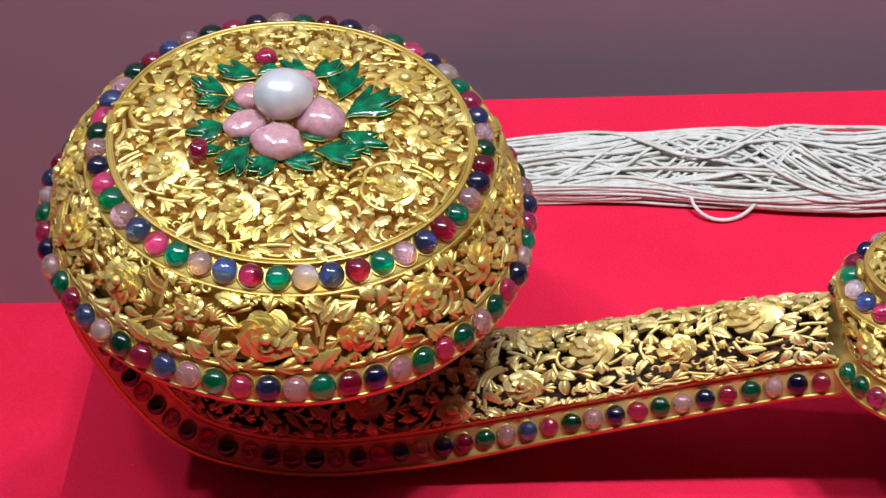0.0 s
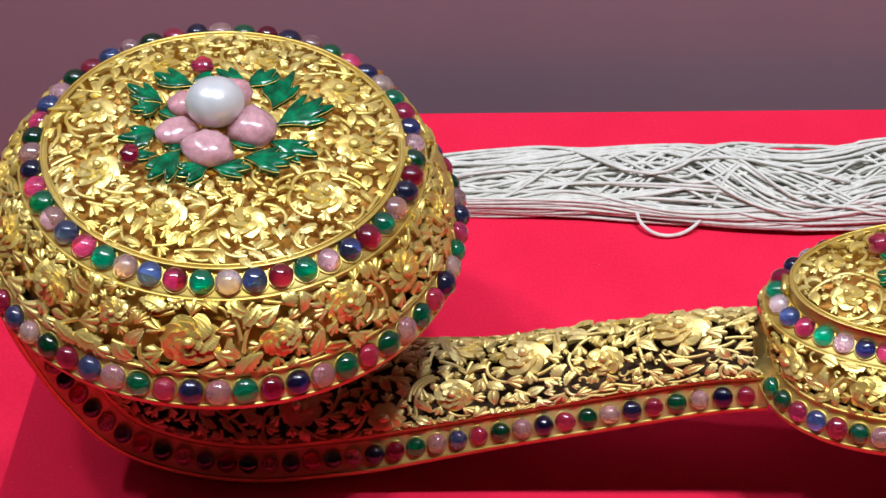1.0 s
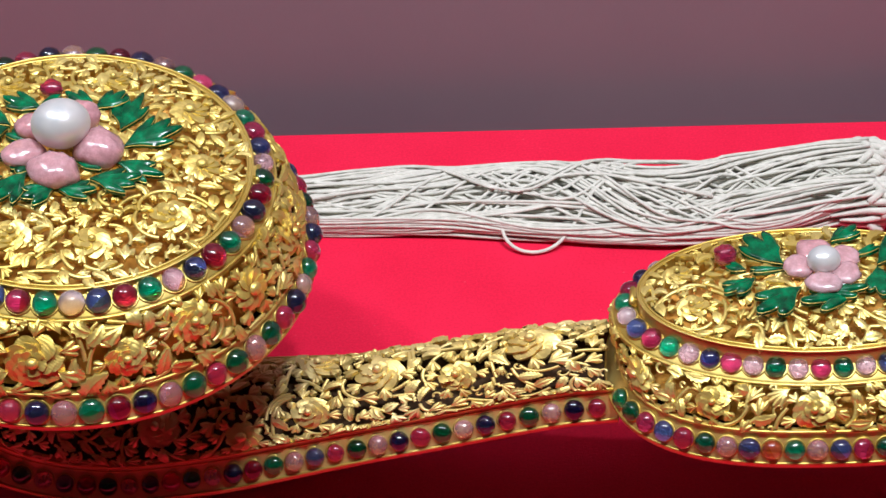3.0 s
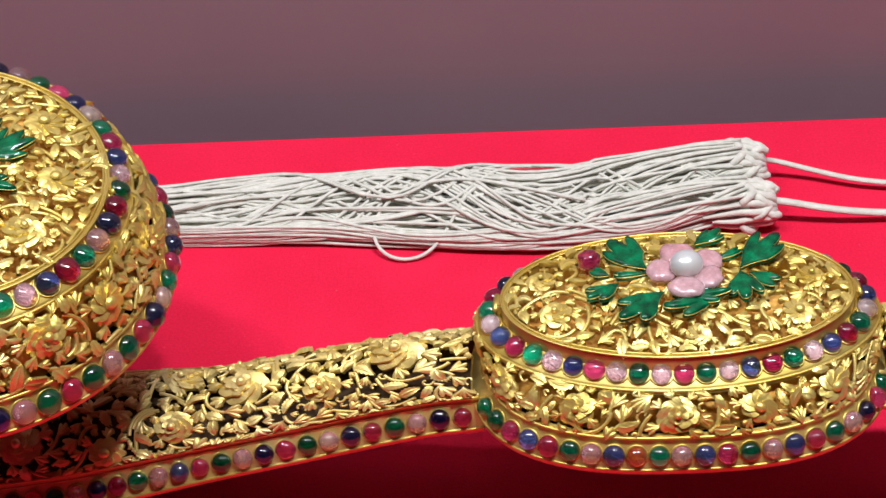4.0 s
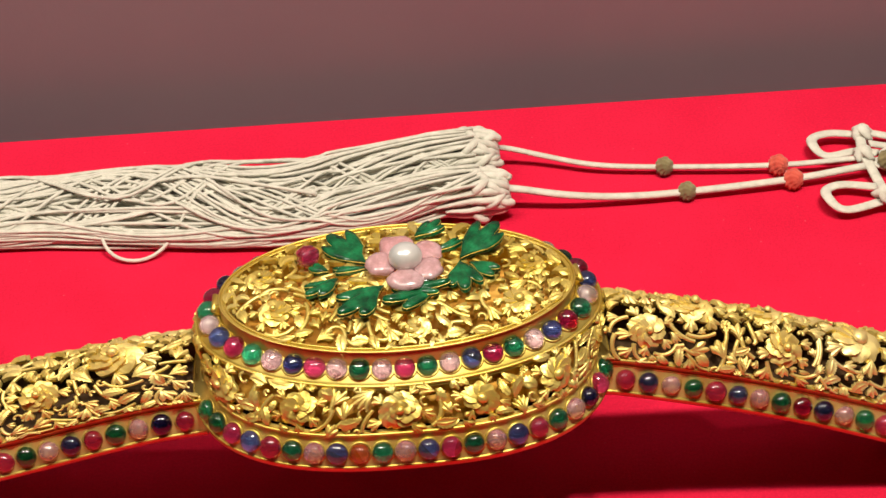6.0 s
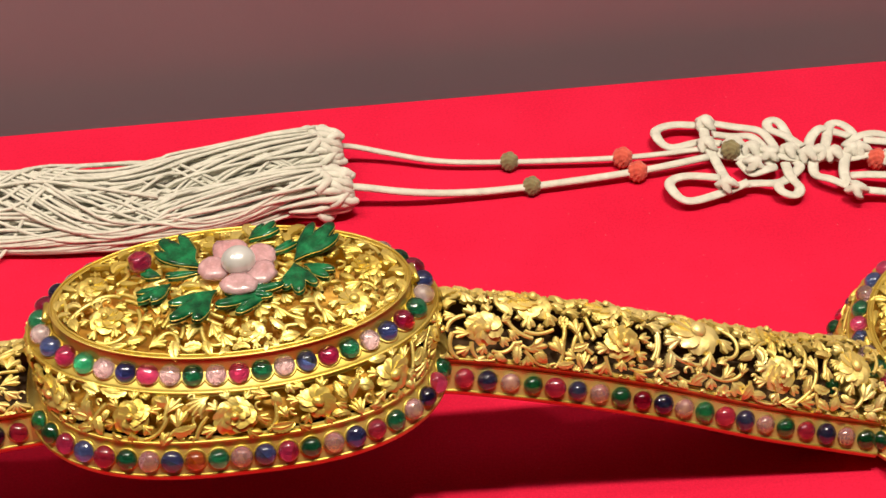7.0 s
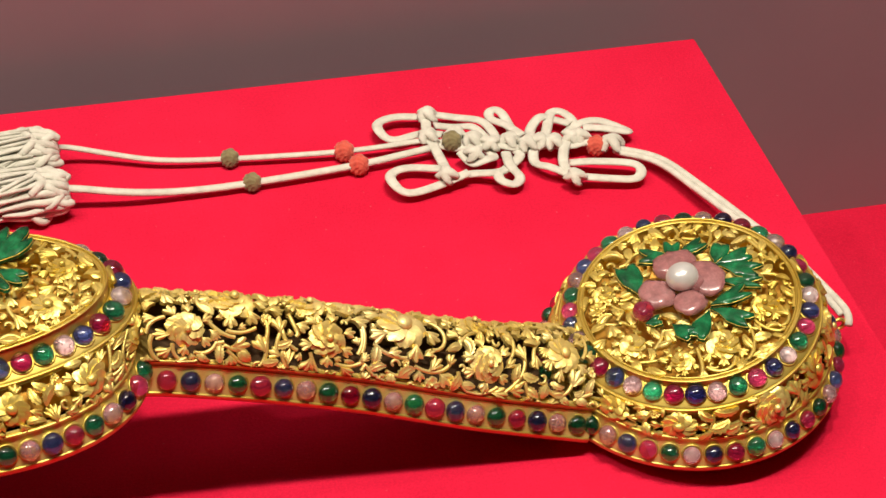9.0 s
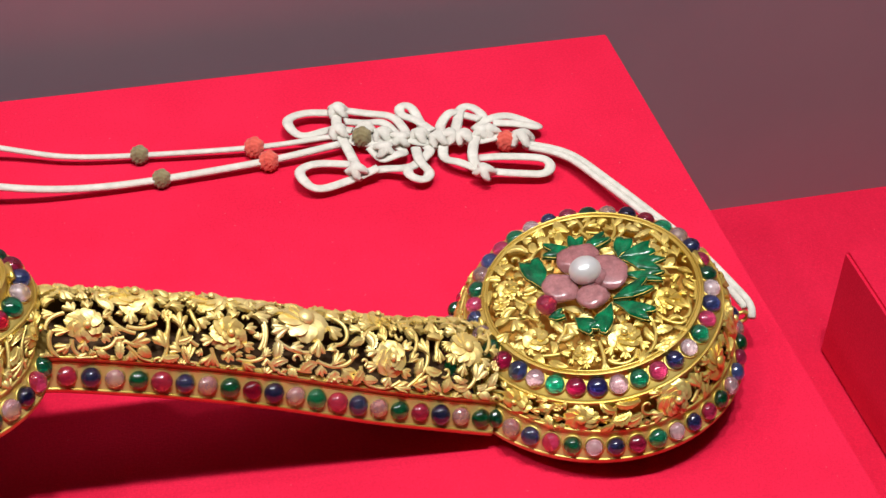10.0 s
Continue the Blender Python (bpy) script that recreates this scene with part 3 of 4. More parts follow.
def jewel_box(thing, name, low, up, low_gems, up_gems, lid_rx, lid_ry, lid_lift, dome, seed, low_size, up_size, band_flowers, lid_flowers, base_drop, label, gap=None, hinges=(4.0, 178.0)):
    """One of the three swellings of the scepter: base, openwork band, two rows of stones, openwork lid."""
    shell = Pile()
    # lower jewelled strip, rolled foot and closed underside
    lathe(shell, None, [(low, -0.0028, 0.0042), (low, -0.0020, 0.0034), (low, -0.0020, 0.0026), (low, 0.0010, -0.0030), (low, 0.0014, -0.0037), (low, 0.0010, -0.0048), (low, -0.0010, -0.0053)])
    under = Pile()
    lathe(under, None, [(low, -0.0010, -0.0053),
                        (low, -0.0080, -base_drop), (low, -0.0200, -base_drop - 0.0006), (low, -low.ry + 0.006, -base_drop - 0.0006)])
    under.f.append(tuple(range(under.n - 96, under.n)))
    # upper jewelled strip
    strip = Pile()
    lathe(strip, None, [(up, 0.0036, -0.0028), (up, 0.0031, -0.0020), (up, 0.0026, -0.0014), (up, -0.0020, 0.0007), (up, -0.0025, 0.0010), (up, -0.0028, 0.0002), (up, -0.0030, -0.004)])
    body = part(name, mesh_of(name, shell.all(), shell.f, GOLD_STRIP), thing, label)
    part("gem_strip", mesh_of("gem_strip", strip.all(), strip.f, GOLD_PLAIN), body, "plain gold strip under the upper stones")
    # the dark colour deepens the shade between underside and cloth
    part("underside", mesh_of("underside", under.all(), under.f, SHADED_GOLD), body, "dark underside, shade put into its colour")
    for ring, dr, dz, r in ((low, -0.0019, 0.0035, 0.0005), (low, 0.0011, -0.0034, 0.0004), (up, 0.0032, -0.0021, 0.0004), (up, -0.0023, 0.0009, 0.0003)):
        wire = Pile()
        bead_ring(wire, ring, dr, dz, r)
        part("rim_wire", mesh_of("rim_wire", wire.all(), wire.f, GOLD_PLAIN), body, "thin gold rim wire")
    # openwork band between the strips
    girth = 0.5 * (low.girth() + up.girth())
    n = up.n
    turns = np.linspace(-0.5 * np.pi, 3.5 * np.pi, 1441)
    run = np.concatenate([[0], np.cumsum(np.linalg.norm(np.diff(low.at(turns) + up.at(turns), axis=0), axis=1))])
    run = (run / run[720] - 0.25) * girth

    def band(u, v):
        a = np.interp(u, run, turns)
        k = np.clip(v, -0.05, 1.05)
        lo, hi = low.at(a, -0.0022, 0.0036), up.at(a, 0.0033, -0.0025)
        d = hi - lo
        dn = (d @ n)[:, None] * n
        wr, wz = (np.clip(k, 0, 1.1) ** 1.25)[:, None], (1 - np.clip(1 - k, 0, 1.1) ** 1.2)[:, None]
        return lo + (d - dn) * wr + dn * wz

    width = float(np.linalg.norm(up.at(-1.57, 0.0038, -0.0026) - low.at(-1.57, -0.0008, 0.0036))) * 1.1
    sheet = Surface(lambda u, v: band(u, v / width))
    ok = (lambda u, v: 0.0006 < v < width - 0.0006)
    flowers = [(float(np.interp(radians(f[0] % 360), turns, run)), width * f[1], f[2]) for f in band_flowers]
    relief, blossoms = fill_relief(sheet, ok, 0, girth, 0.0, width, seed, flowers, 0.0042 + 0.0014 * (low.rx > 0.05 and low.rx == low.ry))
    add_relief(body, sheet, relief, blossoms, "openwork_band", "pierced gold band of chased leaves and scrolls")
    # inner wall seen through the holes
    inner = Pile()
    a = np.arange(72) * 2 * np.pi / 72 / (2 * np.pi) * girth
    rows = []
    for k in (0.0, 0.25, 0.5, 0.75, 1.0):
        rows.append(Surface(lambda u, v: band(u, v)).lay(np.column_stack([a, np.full(72, k), np.full(72, 0.0)])) - 0.0030 * np.array([low.out(float(np.interp(q, run, turns))) for q in a]) - 0.001 * n)
    inner.add(np.concatenate(rows), grid_faces(5, 72, True))
    tray = Pile()
    lathe(tray, None, [(up, -0.0031, -0.004), (up, -0.0045, -0.0062), (up, -up.ry + 0.004, -0.0066)])
    tray.f.append(tuple(range(tray.n - 96, tray.n)))
    part("inner_tray", mesh_of("inner_tray", tray.all(), tray.f, GOLD_INNER), body, "plain gold tray under the pierced lid")
    part("inner_wall", mesh_of("inner_wall", inner.all(), inner.f, GOLD_INNER), body, "plain gold inner wall")
    # stones
    collars = Pile()
    order, count, start = low_gems
    for k, q in enumerate(low.spread(count, radians(start))):
        o = low.out(q)
        p = low.at(q, 0.0002, 0.0000)
        if gap and gap(p):
            continue
        set_gem(body, order[k % len(order)], p, o + 0.5 * low.n, low.n, low_size, collars)
    order, count, start = up_gems
    for k, q in enumerate(up.spread(count, radians(start))):
        o = up.out(q)
        set_gem(body, order[k % len(order)], up.at(q, 0.0003, 0.0006), 0.86 * up.n + 0.42 * o, o, up_size * 1.05, collars)
    part("gem_setting", mesh_of("gem_setting", collars.all(), collars.f, GOLD_PLAIN), body, "thin gold collars round the stones", kind="stuff")
    # lid
    rim = Ring(up.c, up.n, lid_rx, lid_ry)
    edge = Pile()
    lathe(edge, None, [(rim, 0.0007, -0.001), (rim, 0.0007, lid_lift - 0.0004), (rim, 0.0003, lid_lift), (rim, -0.0003, lid_lift), (rim, -0.0007, lid_lift - 0.0004), (rim, -0.0008, -0.001)])
    lid = part(name.split("_")[0] + "_lid", mesh_of("lid", edge.all(), edge.f, GOLD_PLAIN), thing, "pierced gold lid with a pearl flower")
    for dr, r in ((0.0006, 0.0003), (-0.0006, 0.00028)):
        wire = Pile()
        bead_ring(wire, rim, dr, lid_lift + 0.0001, r)
        part("rim_wire", mesh_of("rim_wire", wire.all(), wire.f, GOLD_PLAIN), lid, "thin gold rim wire")
    for a in hinges:
        q = radians(a)
        m = frame_at(rim.at(q, 0.0010, 0.5 * lid_lift), rim.out(q), rim.n)
        hinge = part("hinge", box_mesh("hinge", -0.0016, 0.0016, -0.0022, 0.0022, -0.0008, 0.0008, GOLD_PLAIN, 0.0004), lid, "small gold hinge of the lid", m)
        pin = Pile()
        tube(pin, [(0.0006, -0.0027, 0.0008), (0.0006, 0.0, 0.0008), (0.0006, 0.0027, 0.0008)], 0.0007, 8)
        part("hinge_pin", mesh_of("hinge_pin", pin.all(), pin.f, GOLD_PLAIN), hinge)

    def top(u, v):
        r2 = (u / lid_rx) ** 2 + (v / lid_ry) ** 2
        return up.c + u[:, None] * up.ex + v[:, None] * up.ey + (lid_lift - 0.0006 + dome * (1 - np.clip(r2, 0, 1.2)))[:, None] * up.n

    sheet = Surface(top)
    ok = (lambda u, v: (u / (lid_rx - 0.0011)) ** 2 + (v / (lid_ry - 0.0011)) ** 2 < 1)
    relief, blossoms = fill_relief(sheet, ok, -lid_rx, lid_rx, -lid_ry, lid_ry, seed + 50, [(f[0] / 1000, f[1] / 1000, f[2] / 1000) for f in lid_flowers], 0.0039)
    add_relief(lid, sheet, relief, blossoms, "openwork_lid", "pierced gold top of chased leaves and scrolls")
    return body, lid, sheet


# ---------------------------------------------------------------- jewelled flowers on the lids
def petal_mesh(seed, length, width, height):
    """A carved stone petal: rounded, lobed pebble."""
    bm = bmesh.new()
    bmesh.ops.create_icosphere(bm, subdivisions=3, radius=1)
    for v in bm.verts:
        p = v.co.copy()
        k = 1 + 0.16 * noise.noise(p * 1.5 + Vector((seed, 0, 0))) + 0.09 * noise.noise(p * 3.2 + Vector((0, seed, 0)))
        groove = 1 - 0.12 * math.exp(-(p.y / 0.16) ** 2) * max(0, p.z)
        v.co = Vector((p.x * length / 2 * k * (1 + 0.12 * p.x), p.y * width / 2 * k * (1 + 0.22 * p.x), max(p.z, -0.35) * height * k * groove))
    for f in bm.faces:
        f.smooth = True
    me = bpy.data.meshes.new("petal")
    bm.to_mesh(me)
    bm.free()
    return me


def lobed_leaf_mesh(length, width, teeth, seed, point=1.3):
    """A carved green leaf: lobes that end in points, deep veins, rounded edge. Returns the mesh and its outline."""
    rng = random.Random(seed)
    rows, cols = 9, 8 * teeth + 1
    spread = min(1.15, math.atan2(width / 2, length * 0.52))
    t = np.linspace(0.03, 1, rows)[:, None]
    k = np.linspace(-1, 1, cols)[None, :]
    saw = np.abs(((k + 1) / 2 * teeth) % 1.0 - 0.5) * 2
    reach = length * (1 - 0.34 * np.abs(k) ** 1.6) * (1.04 - 0.30 * saw ** point + 0.05 * np.sin(7 * k + seed))
    a = spread * k * t ** 0.25 + rng.uniform(-0.25, 0.25) * t
    r = reach * t
    z = 0.0008 + 0.0003 * np.sin(np.pi * t * 0.8) + 0.00013 * np.cos(2 * np.pi * teeth * (k + 1) / 2 + np.pi) * t + 0.00007 * np.cos(6 * np.pi * teeth * (k + 1) / 2) * t - 0.0005 * np.abs(k) * t
    z[-1] -= 0.00025
    v = np.stack([r * np.cos(a), r * np.sin(a), z + 0 * a], -1)
    low = v[-1:].copy()
    low[..., 2] = -0.0006
    full = np.concatenate([v, low], 0)
    p = Pile()
    p.add(full.reshape(-1, 3), grid_faces(rows + 1, cols))
    for edge in (v[:, :1], v[:, -1:]):
        under = edge.copy()
        under[..., 2] = -0.0006
        p.add(np.concatenate([edge, under], 1).reshape(-1, 3), grid_faces(rows, 2))
    outline = np.concatenate([v[:, 0], v[-1], v[::-1, -1]])
    outline[:, 2] = 0.0003
    return mesh_of("leaf", p.all(), p.f, LEAF_GREEN), outline


def lay_on(surface, u, v, lift, towards):
    e = 0.0006
    g = lambda a, c: surface.lay(np.array([[a, c, lift]]))[0]
    p = g(u, v)
    n = np.cross(g(u + e, v) - g(u - e, v), g(u, v + e) - g(u, v - e))
    along = g(u + e * math.cos(towards), v + e * math.sin(towards)) - p
    return frame_at(p, n, along)


def jewel_flower(lid, sheet, pearl, petals, leaves, buds, stone, seed, point=1.3, broad=1.1):
    rng = random.Random(seed)
    for k, (bx, by, tx, ty, width, teeth) in enumerate(leaves):
        d = math.hypot(tx - bx, ty - by)
        me, outline = lobed_leaf_mesh(1.05 * d / 1000, broad * width / 1000, max(2, teeth), seed + k, point)
        m = lay_on(sheet, bx / 1000, by / 1000, 0.0010 + rng.uniform(0, 0.0006), math.atan2(ty - by, tx - bx)) @ pose(0, 0, 0, rng.uniform(-8, 8), rng.uniform(-9, -2), 0)
        leaf = part("leaf", me, lid, "glossy green enamelled leaf", m)
        # gold tray under the leaf
        tray = Pile()
        tube(tray, outline, 0.00011, 4, 1.0, True)
        mm = np.array(m)
        part("leaf_mount", mesh_of("leaf_mount", tray.all() @ mm[:3, :3].T + mm[:3, 3], tray.f, GOLD_PLAIN), lid, "thin gold rim of the leaf")
    for k, (x, y, length, width, height, turn) in enumerate(petals):
        me = petal_mesh(seed + 3.1 * k, length / 1000, width / 1000, height / 1000)
        me.materials.append(stone)
        part("petal", me, lid, "carved pink stone petal", lay_on(sheet, x / 1000, y / 1000, 0.0028, radians(turn)) @ pose(0, 0, 0, 0, -8, 0))
    for x, y, r in buds:
        me = petal_mesh(seed + 9.7, 2.2 * r / 1000, 1.9 * r / 1000, 0.95 * r / 1000)
        me.materials.append(RUBY)
        part("bud", me, lid, "polished red stone bud", lay_on(sheet, x / 1000, y / 1000, 0.0030, rng.uniform(0, 6)))
    x, y, r, lift = pearl
    bm = bmesh.new()
    bmesh.ops.create_uvsphere(bm, u_segments=32, v_segments=20, radius=r / 1000)
    for v in bm.verts:
        v.co.z *= 0.90
        v.co.x *= 1.08
        v.co *= 1 + 0.015 * noise.noise(v.co * 300)
    for f in bm.faces:
        f.smooth = True
    me = bpy.data.meshes.new("pearl")
    bm.to_mesh(me)
    bm.free()
    me.materials.append(PEARL)
    part("pearl", me, lid, "large lustrous white pearl", lay_on(sheet, x / 1000, y / 1000, lift / 1000, 0.3))


# ---------------------------------------------------------------- the scepter
scepter = tagged(new("ruyi_scepter"), "gilt openwork scepter set with coloured cabochons on red cloth", "scepter")

HEAD_UP = Ring((0.0789, 0.0266, 0.0906), (0.111, -0.050, 1), 0.0440, 0.0440)
HEAD_LOW = Ring((0.0758, 0.0270, 0.0705), (0.118, -0.050, 1), 0.0567, 0.0567)
MID_UP = Ring((0.2505, 0.0130, 0.0578), (-0.035, 0.022, 1), 0.0435, 0.0230)
MID_LOW = Ring((0.2508, 0.0118, 0.0438), (-0.035, 0.026, 1), 0.0474, 0.0336, 2.6)
TAIL_UP = Ring((0.4367, 0.0149, 0.0259), (-0.200, -0.036, 1), 0.0300, 0.0300)
TAIL_LOW = Ring((0.4384, 0.0142, 0.0116), (-0.090, 0.008, 1), 0.0379, 0.0379)

head, head_lid, head_sheet = jewel_box(
    scepter, "head_box", HEAD_LOW, HEAD_UP, ("pgrbpgrgpgrbpgr" + "bpgr" * 8 + "bpgrbpgrbpgrb", 60, -81.0), ("gpbr", 48, -86.5), 0.0413, 0.0413, 0.0022, 0.0034, 11, 1.2, 1.18,
    [(-128, 0.55, 0.0052), (-108, 0.62, 0.0036), (-88, 0.45, 0.0062), (-66, 0.42, 0.0044), (-48, 0.62, 0.005), (-28, 0.5, 0.0052), (-5, 0.5, 0.005),
     (-150, 0.5, 0.0055), (-172, 0.5, 0.005)],
    [(-26, -15, 5), (-8, -27, 4.5), (10, -27, 4), (26, -16, 4.6), (30, 2, 4.2), (24, 22, 4.5), (4, 31, 4), (-20, 25, 4.5), (-31, 6, 4.2)], 0.008,
    "domed gold box with two rows of coloured cabochons")
middle, middle_lid, middle_sheet = jewel_box(
    scepter, "middle_box", MID_LOW, MID_UP, ("brgpbogpbrgpbrgpbr" + "gpbr" * 8 + "ggr", 53, -132.5), ("brgpbrpgprgpbrgpbrgpbr" + "gpbr" * 4 + "pbrgp", 43, -159.0), 0.0400, 0.0217, 0.0044, 0.0034, 23, 0.99, 1.0,
    [(-118, 0.5, 0.0038), (-91, 0.5, 0.0044), (-72, 0.52, 0.0038), (-45, 0.5, 0.004), (-150, 0.5, 0.004), (-12, 0.5, 0.004), (170, 0.5, 0.004)],
    [(-28, -7, 3.6), (-31, 5, 3.4), (27, -9, 3.6), (31, 3, 3.4), (20, 13, 3.2), (-16, 14, 3.2), (4, -16, 2.8)], 0.0062,
    "oval gold box with two rows of coloured cabochons", lambda p: p[0] < 0.2048 or p[0] > 0.2970)
tail, tail_lid, tail_sheet = jewel_box(
    scepter, "tail_box", TAIL_LOW, TAIL_UP, ("gpbr", 44, -115.0), ("bpgr", 36, -104.5), 0.0275, 0.0275, 0.0026, 0.0012, 37, 0.98, 1.0,
    [(-112, 0.45, 0.0042), (-72, 0.5, 0.0046), (-45, 0.5, 0.004), (-20, 0.5, 0.004), (5, 0.5, 0.004), (-140, 0.5, 0.004)],
    [(3, -18, 4.2), (17, -9, 3.4), (18, 8, 3.0), (-18, -11, 3.2), (-20, 8, 2.8), (-8, -20, 2.8)], 0.0095,
    "round gold box with two rows of coloured cabochons")

jewel_flower(head_lid, head_sheet, (-2.0, 1.2, 6.3, 8.4),
             [(5.8, -0.4, 11.5, 11.5, 4.6, 10), (-1.8, -8.4, 10, 12, 4.2, -95), (-9.2, -4.0, 10, 8.0, 3.4, -160), (-9.6, 5.0, 8, 7.5, 3.4, 150), (0.5, 10.0, 9.5, 8, 4.4, 75)],
             [(-9.7, 15.3, -19.6, 16.4, 7, 3), (-15.5, 7.4, -23.8, 12.3, 6, 3), (-15.8, 6.2, -21.0, 2.6, 6, 3), (-14.0, -3.6, -22.6, -3.8, 7.5, 3), (-7.7, -8.8, -15.3, -18.4, 6.5, 3),
              (-0.6, -13.0, -8.2, -16.6, 6, 3), (-1.1, -13.0, 8.0, -13.8, 6, 3), (6.1, -9.6, 16.8, -7.4, 8.5, 4), (10.8, -2.9, 21.5, -3.4, 6, 3), (11.6, 3.2, 21.2, 13.2, 8.5, 4),
              (9.6, 9.3, 13.6, 22.1, 8.5, 4), (3.0, 15.2, -4.2, 22.4, 6.0, 3), (2.6, 15.8, 8.4, 22.6, 6.5, 3), (-10.2, 16.0, -6.6, 20.6, 3.2, 2), (-8.5, 2.4, -16.1, 3.7, 4, 2),
              (-6.0, -4.2, -12.8, -8.5, 3.6, 2), (0.9, -3.0, 8.4, -6.4, 3.6, 2), (-13.4, -10.6, -18.4, -12.2, 3.6, 2)],
             [(-8.3, 21.0, 2.6), (-19.0, -12.2, 2.5)], ROSE, 100)
jewel_flower(middle_lid, middle_sheet, (2.3, 0.8, 3.6, 5.0),
             [(0.8, 6.6, 8.2, 8.4, 1.7, 100), (6.3, 3.8, 7.8, 7.8, 1.6, 35), (6.3, -1.2, 7.8, 7.4, 1.7, -30), (2.0, -4.0, 7.4, 8.4, 1.9, -95), (-2.6, 1.2, 7.4, 7.8, 1.7, 175)],
             [(-6.3, 4.1, -16.6, 12.4, 9.5, 3), (-13.0, -0.6, -18.9, -6.6, 7, 3), (-2.9, -4.4, -13.6, -11.3, 9, 3), (9.6, -5.6, -1.0, -12.4, 7.5, 3), (14.6, 2.4, 15.8, -8.4, 8.5, 3),
              (14.6, 3.0, 23.4, 13.8, 9, 3), (16.6, 1.6, 23.4, -0.6, 4.5, 2), (5.0, 13.0, 11.2, 18.0, 6.5, 3), (-15.2, 2.6, -19.6, 4.6, 3.6, 2), (0.2, -6.6, 10.6, -6.4, 5, 3),
              (-6, 2.2, -14, 1.4, 2.0, 1), (9, 6.0, 15.5, 9.4, 2.4, 1)],
             [(-19.6, 7.0, 2.8)], ROSE, 200, 2.4, 0.98)
jewel_flower(tail_lid, tail_sheet, (-0.8, 1.8, 3.9, 5.6),
             [(-7.0, 0.6, 9.5, 10.0, 1.9, 190), (4.2, 2.0, 10.5, 12.0, 1.8, 10), (-1.2, -4.2, 9, 8.5, 2.0, -75), (-0.6, 8.2, 10, 11, 1.8, 95), (1.5, 0.5, 6, 6, 3.0, 30)],
             [(0.1, 12.6, -8.6, 15.6, 5, 2), (-0.5, 12.6, 0.9, 18.6, 5, 2), (0.1, 12.6, 10.0, 13.4, 4.2, 2), (9.4, 7.0, 11.8, 14.2, 5.2, 2), (9.4, 7.0, 19.4, 9.6, 4.6, 2),
              (9.4, 6.6, 20.4, 1.6, 5.0, 2), (8.0, 1.3, 18.4, -3.2, 3.2, 2), (3.6, -6.6, 14.4, -5.6, 5.0, 2), (3.3, -7.2, 13.4, -13.6, 4.6, 2), (3.0, -7.6, -1.6, -18.0, 5.0, 2),
              (-11.6, 2.0, -12.6, 13.8, 6.2, 2), (-7.0, -9.4, -4.2, -15.8, 5.0, 2), (-13.2, -6.8, -8.9, -7.2, 3.4, 2)],
             [(-12.8, -3.9, 2.7)], DUSK_ROSE, 300, 1.0, 1.1)


# ---------------------------------------------------------------- the two arms of the scepter
class Arm:
    """An arched handle: its row of stones runs along a line in x and z, and its width changes on the way."""

    def __init__(self, line, widths):
        p = smooth_line(line, 160)
        self.s = np.concatenate([[0], np.cumsum(np.linalg.norm(np.diff(p, axis=0), axis=1))])
        self.p, self.t = p, np.gradient(p, axis=0)
        self.t /= np.linalg.norm(self.t, axis=1)[:, None]
        self.widths = np.array(widths)
        self.length = self.s[-1]

    def at(self, s, w, h):
        """s along, w across (-1 front edge, 1 back edge), h up from the row of stones."""
        s = np.asarray(s, float)
        x, z = np.interp(s, self.s, self.p[:, 0]), np.interp(s, self.s, self.p[:, 1])
        tx, tz = np.interp(s, self.s, self.t[:, 0]), np.interp(s, self.s, self.t[:, 1])
        half = np.interp(x, self.widths[:, 0], self.widths[:, 1])
        y = 0.0076 - 0.0328 * x + half * (1 + w)
        return np.stack([x - tz * h, y + 0 * x, z + tx * h], -1)


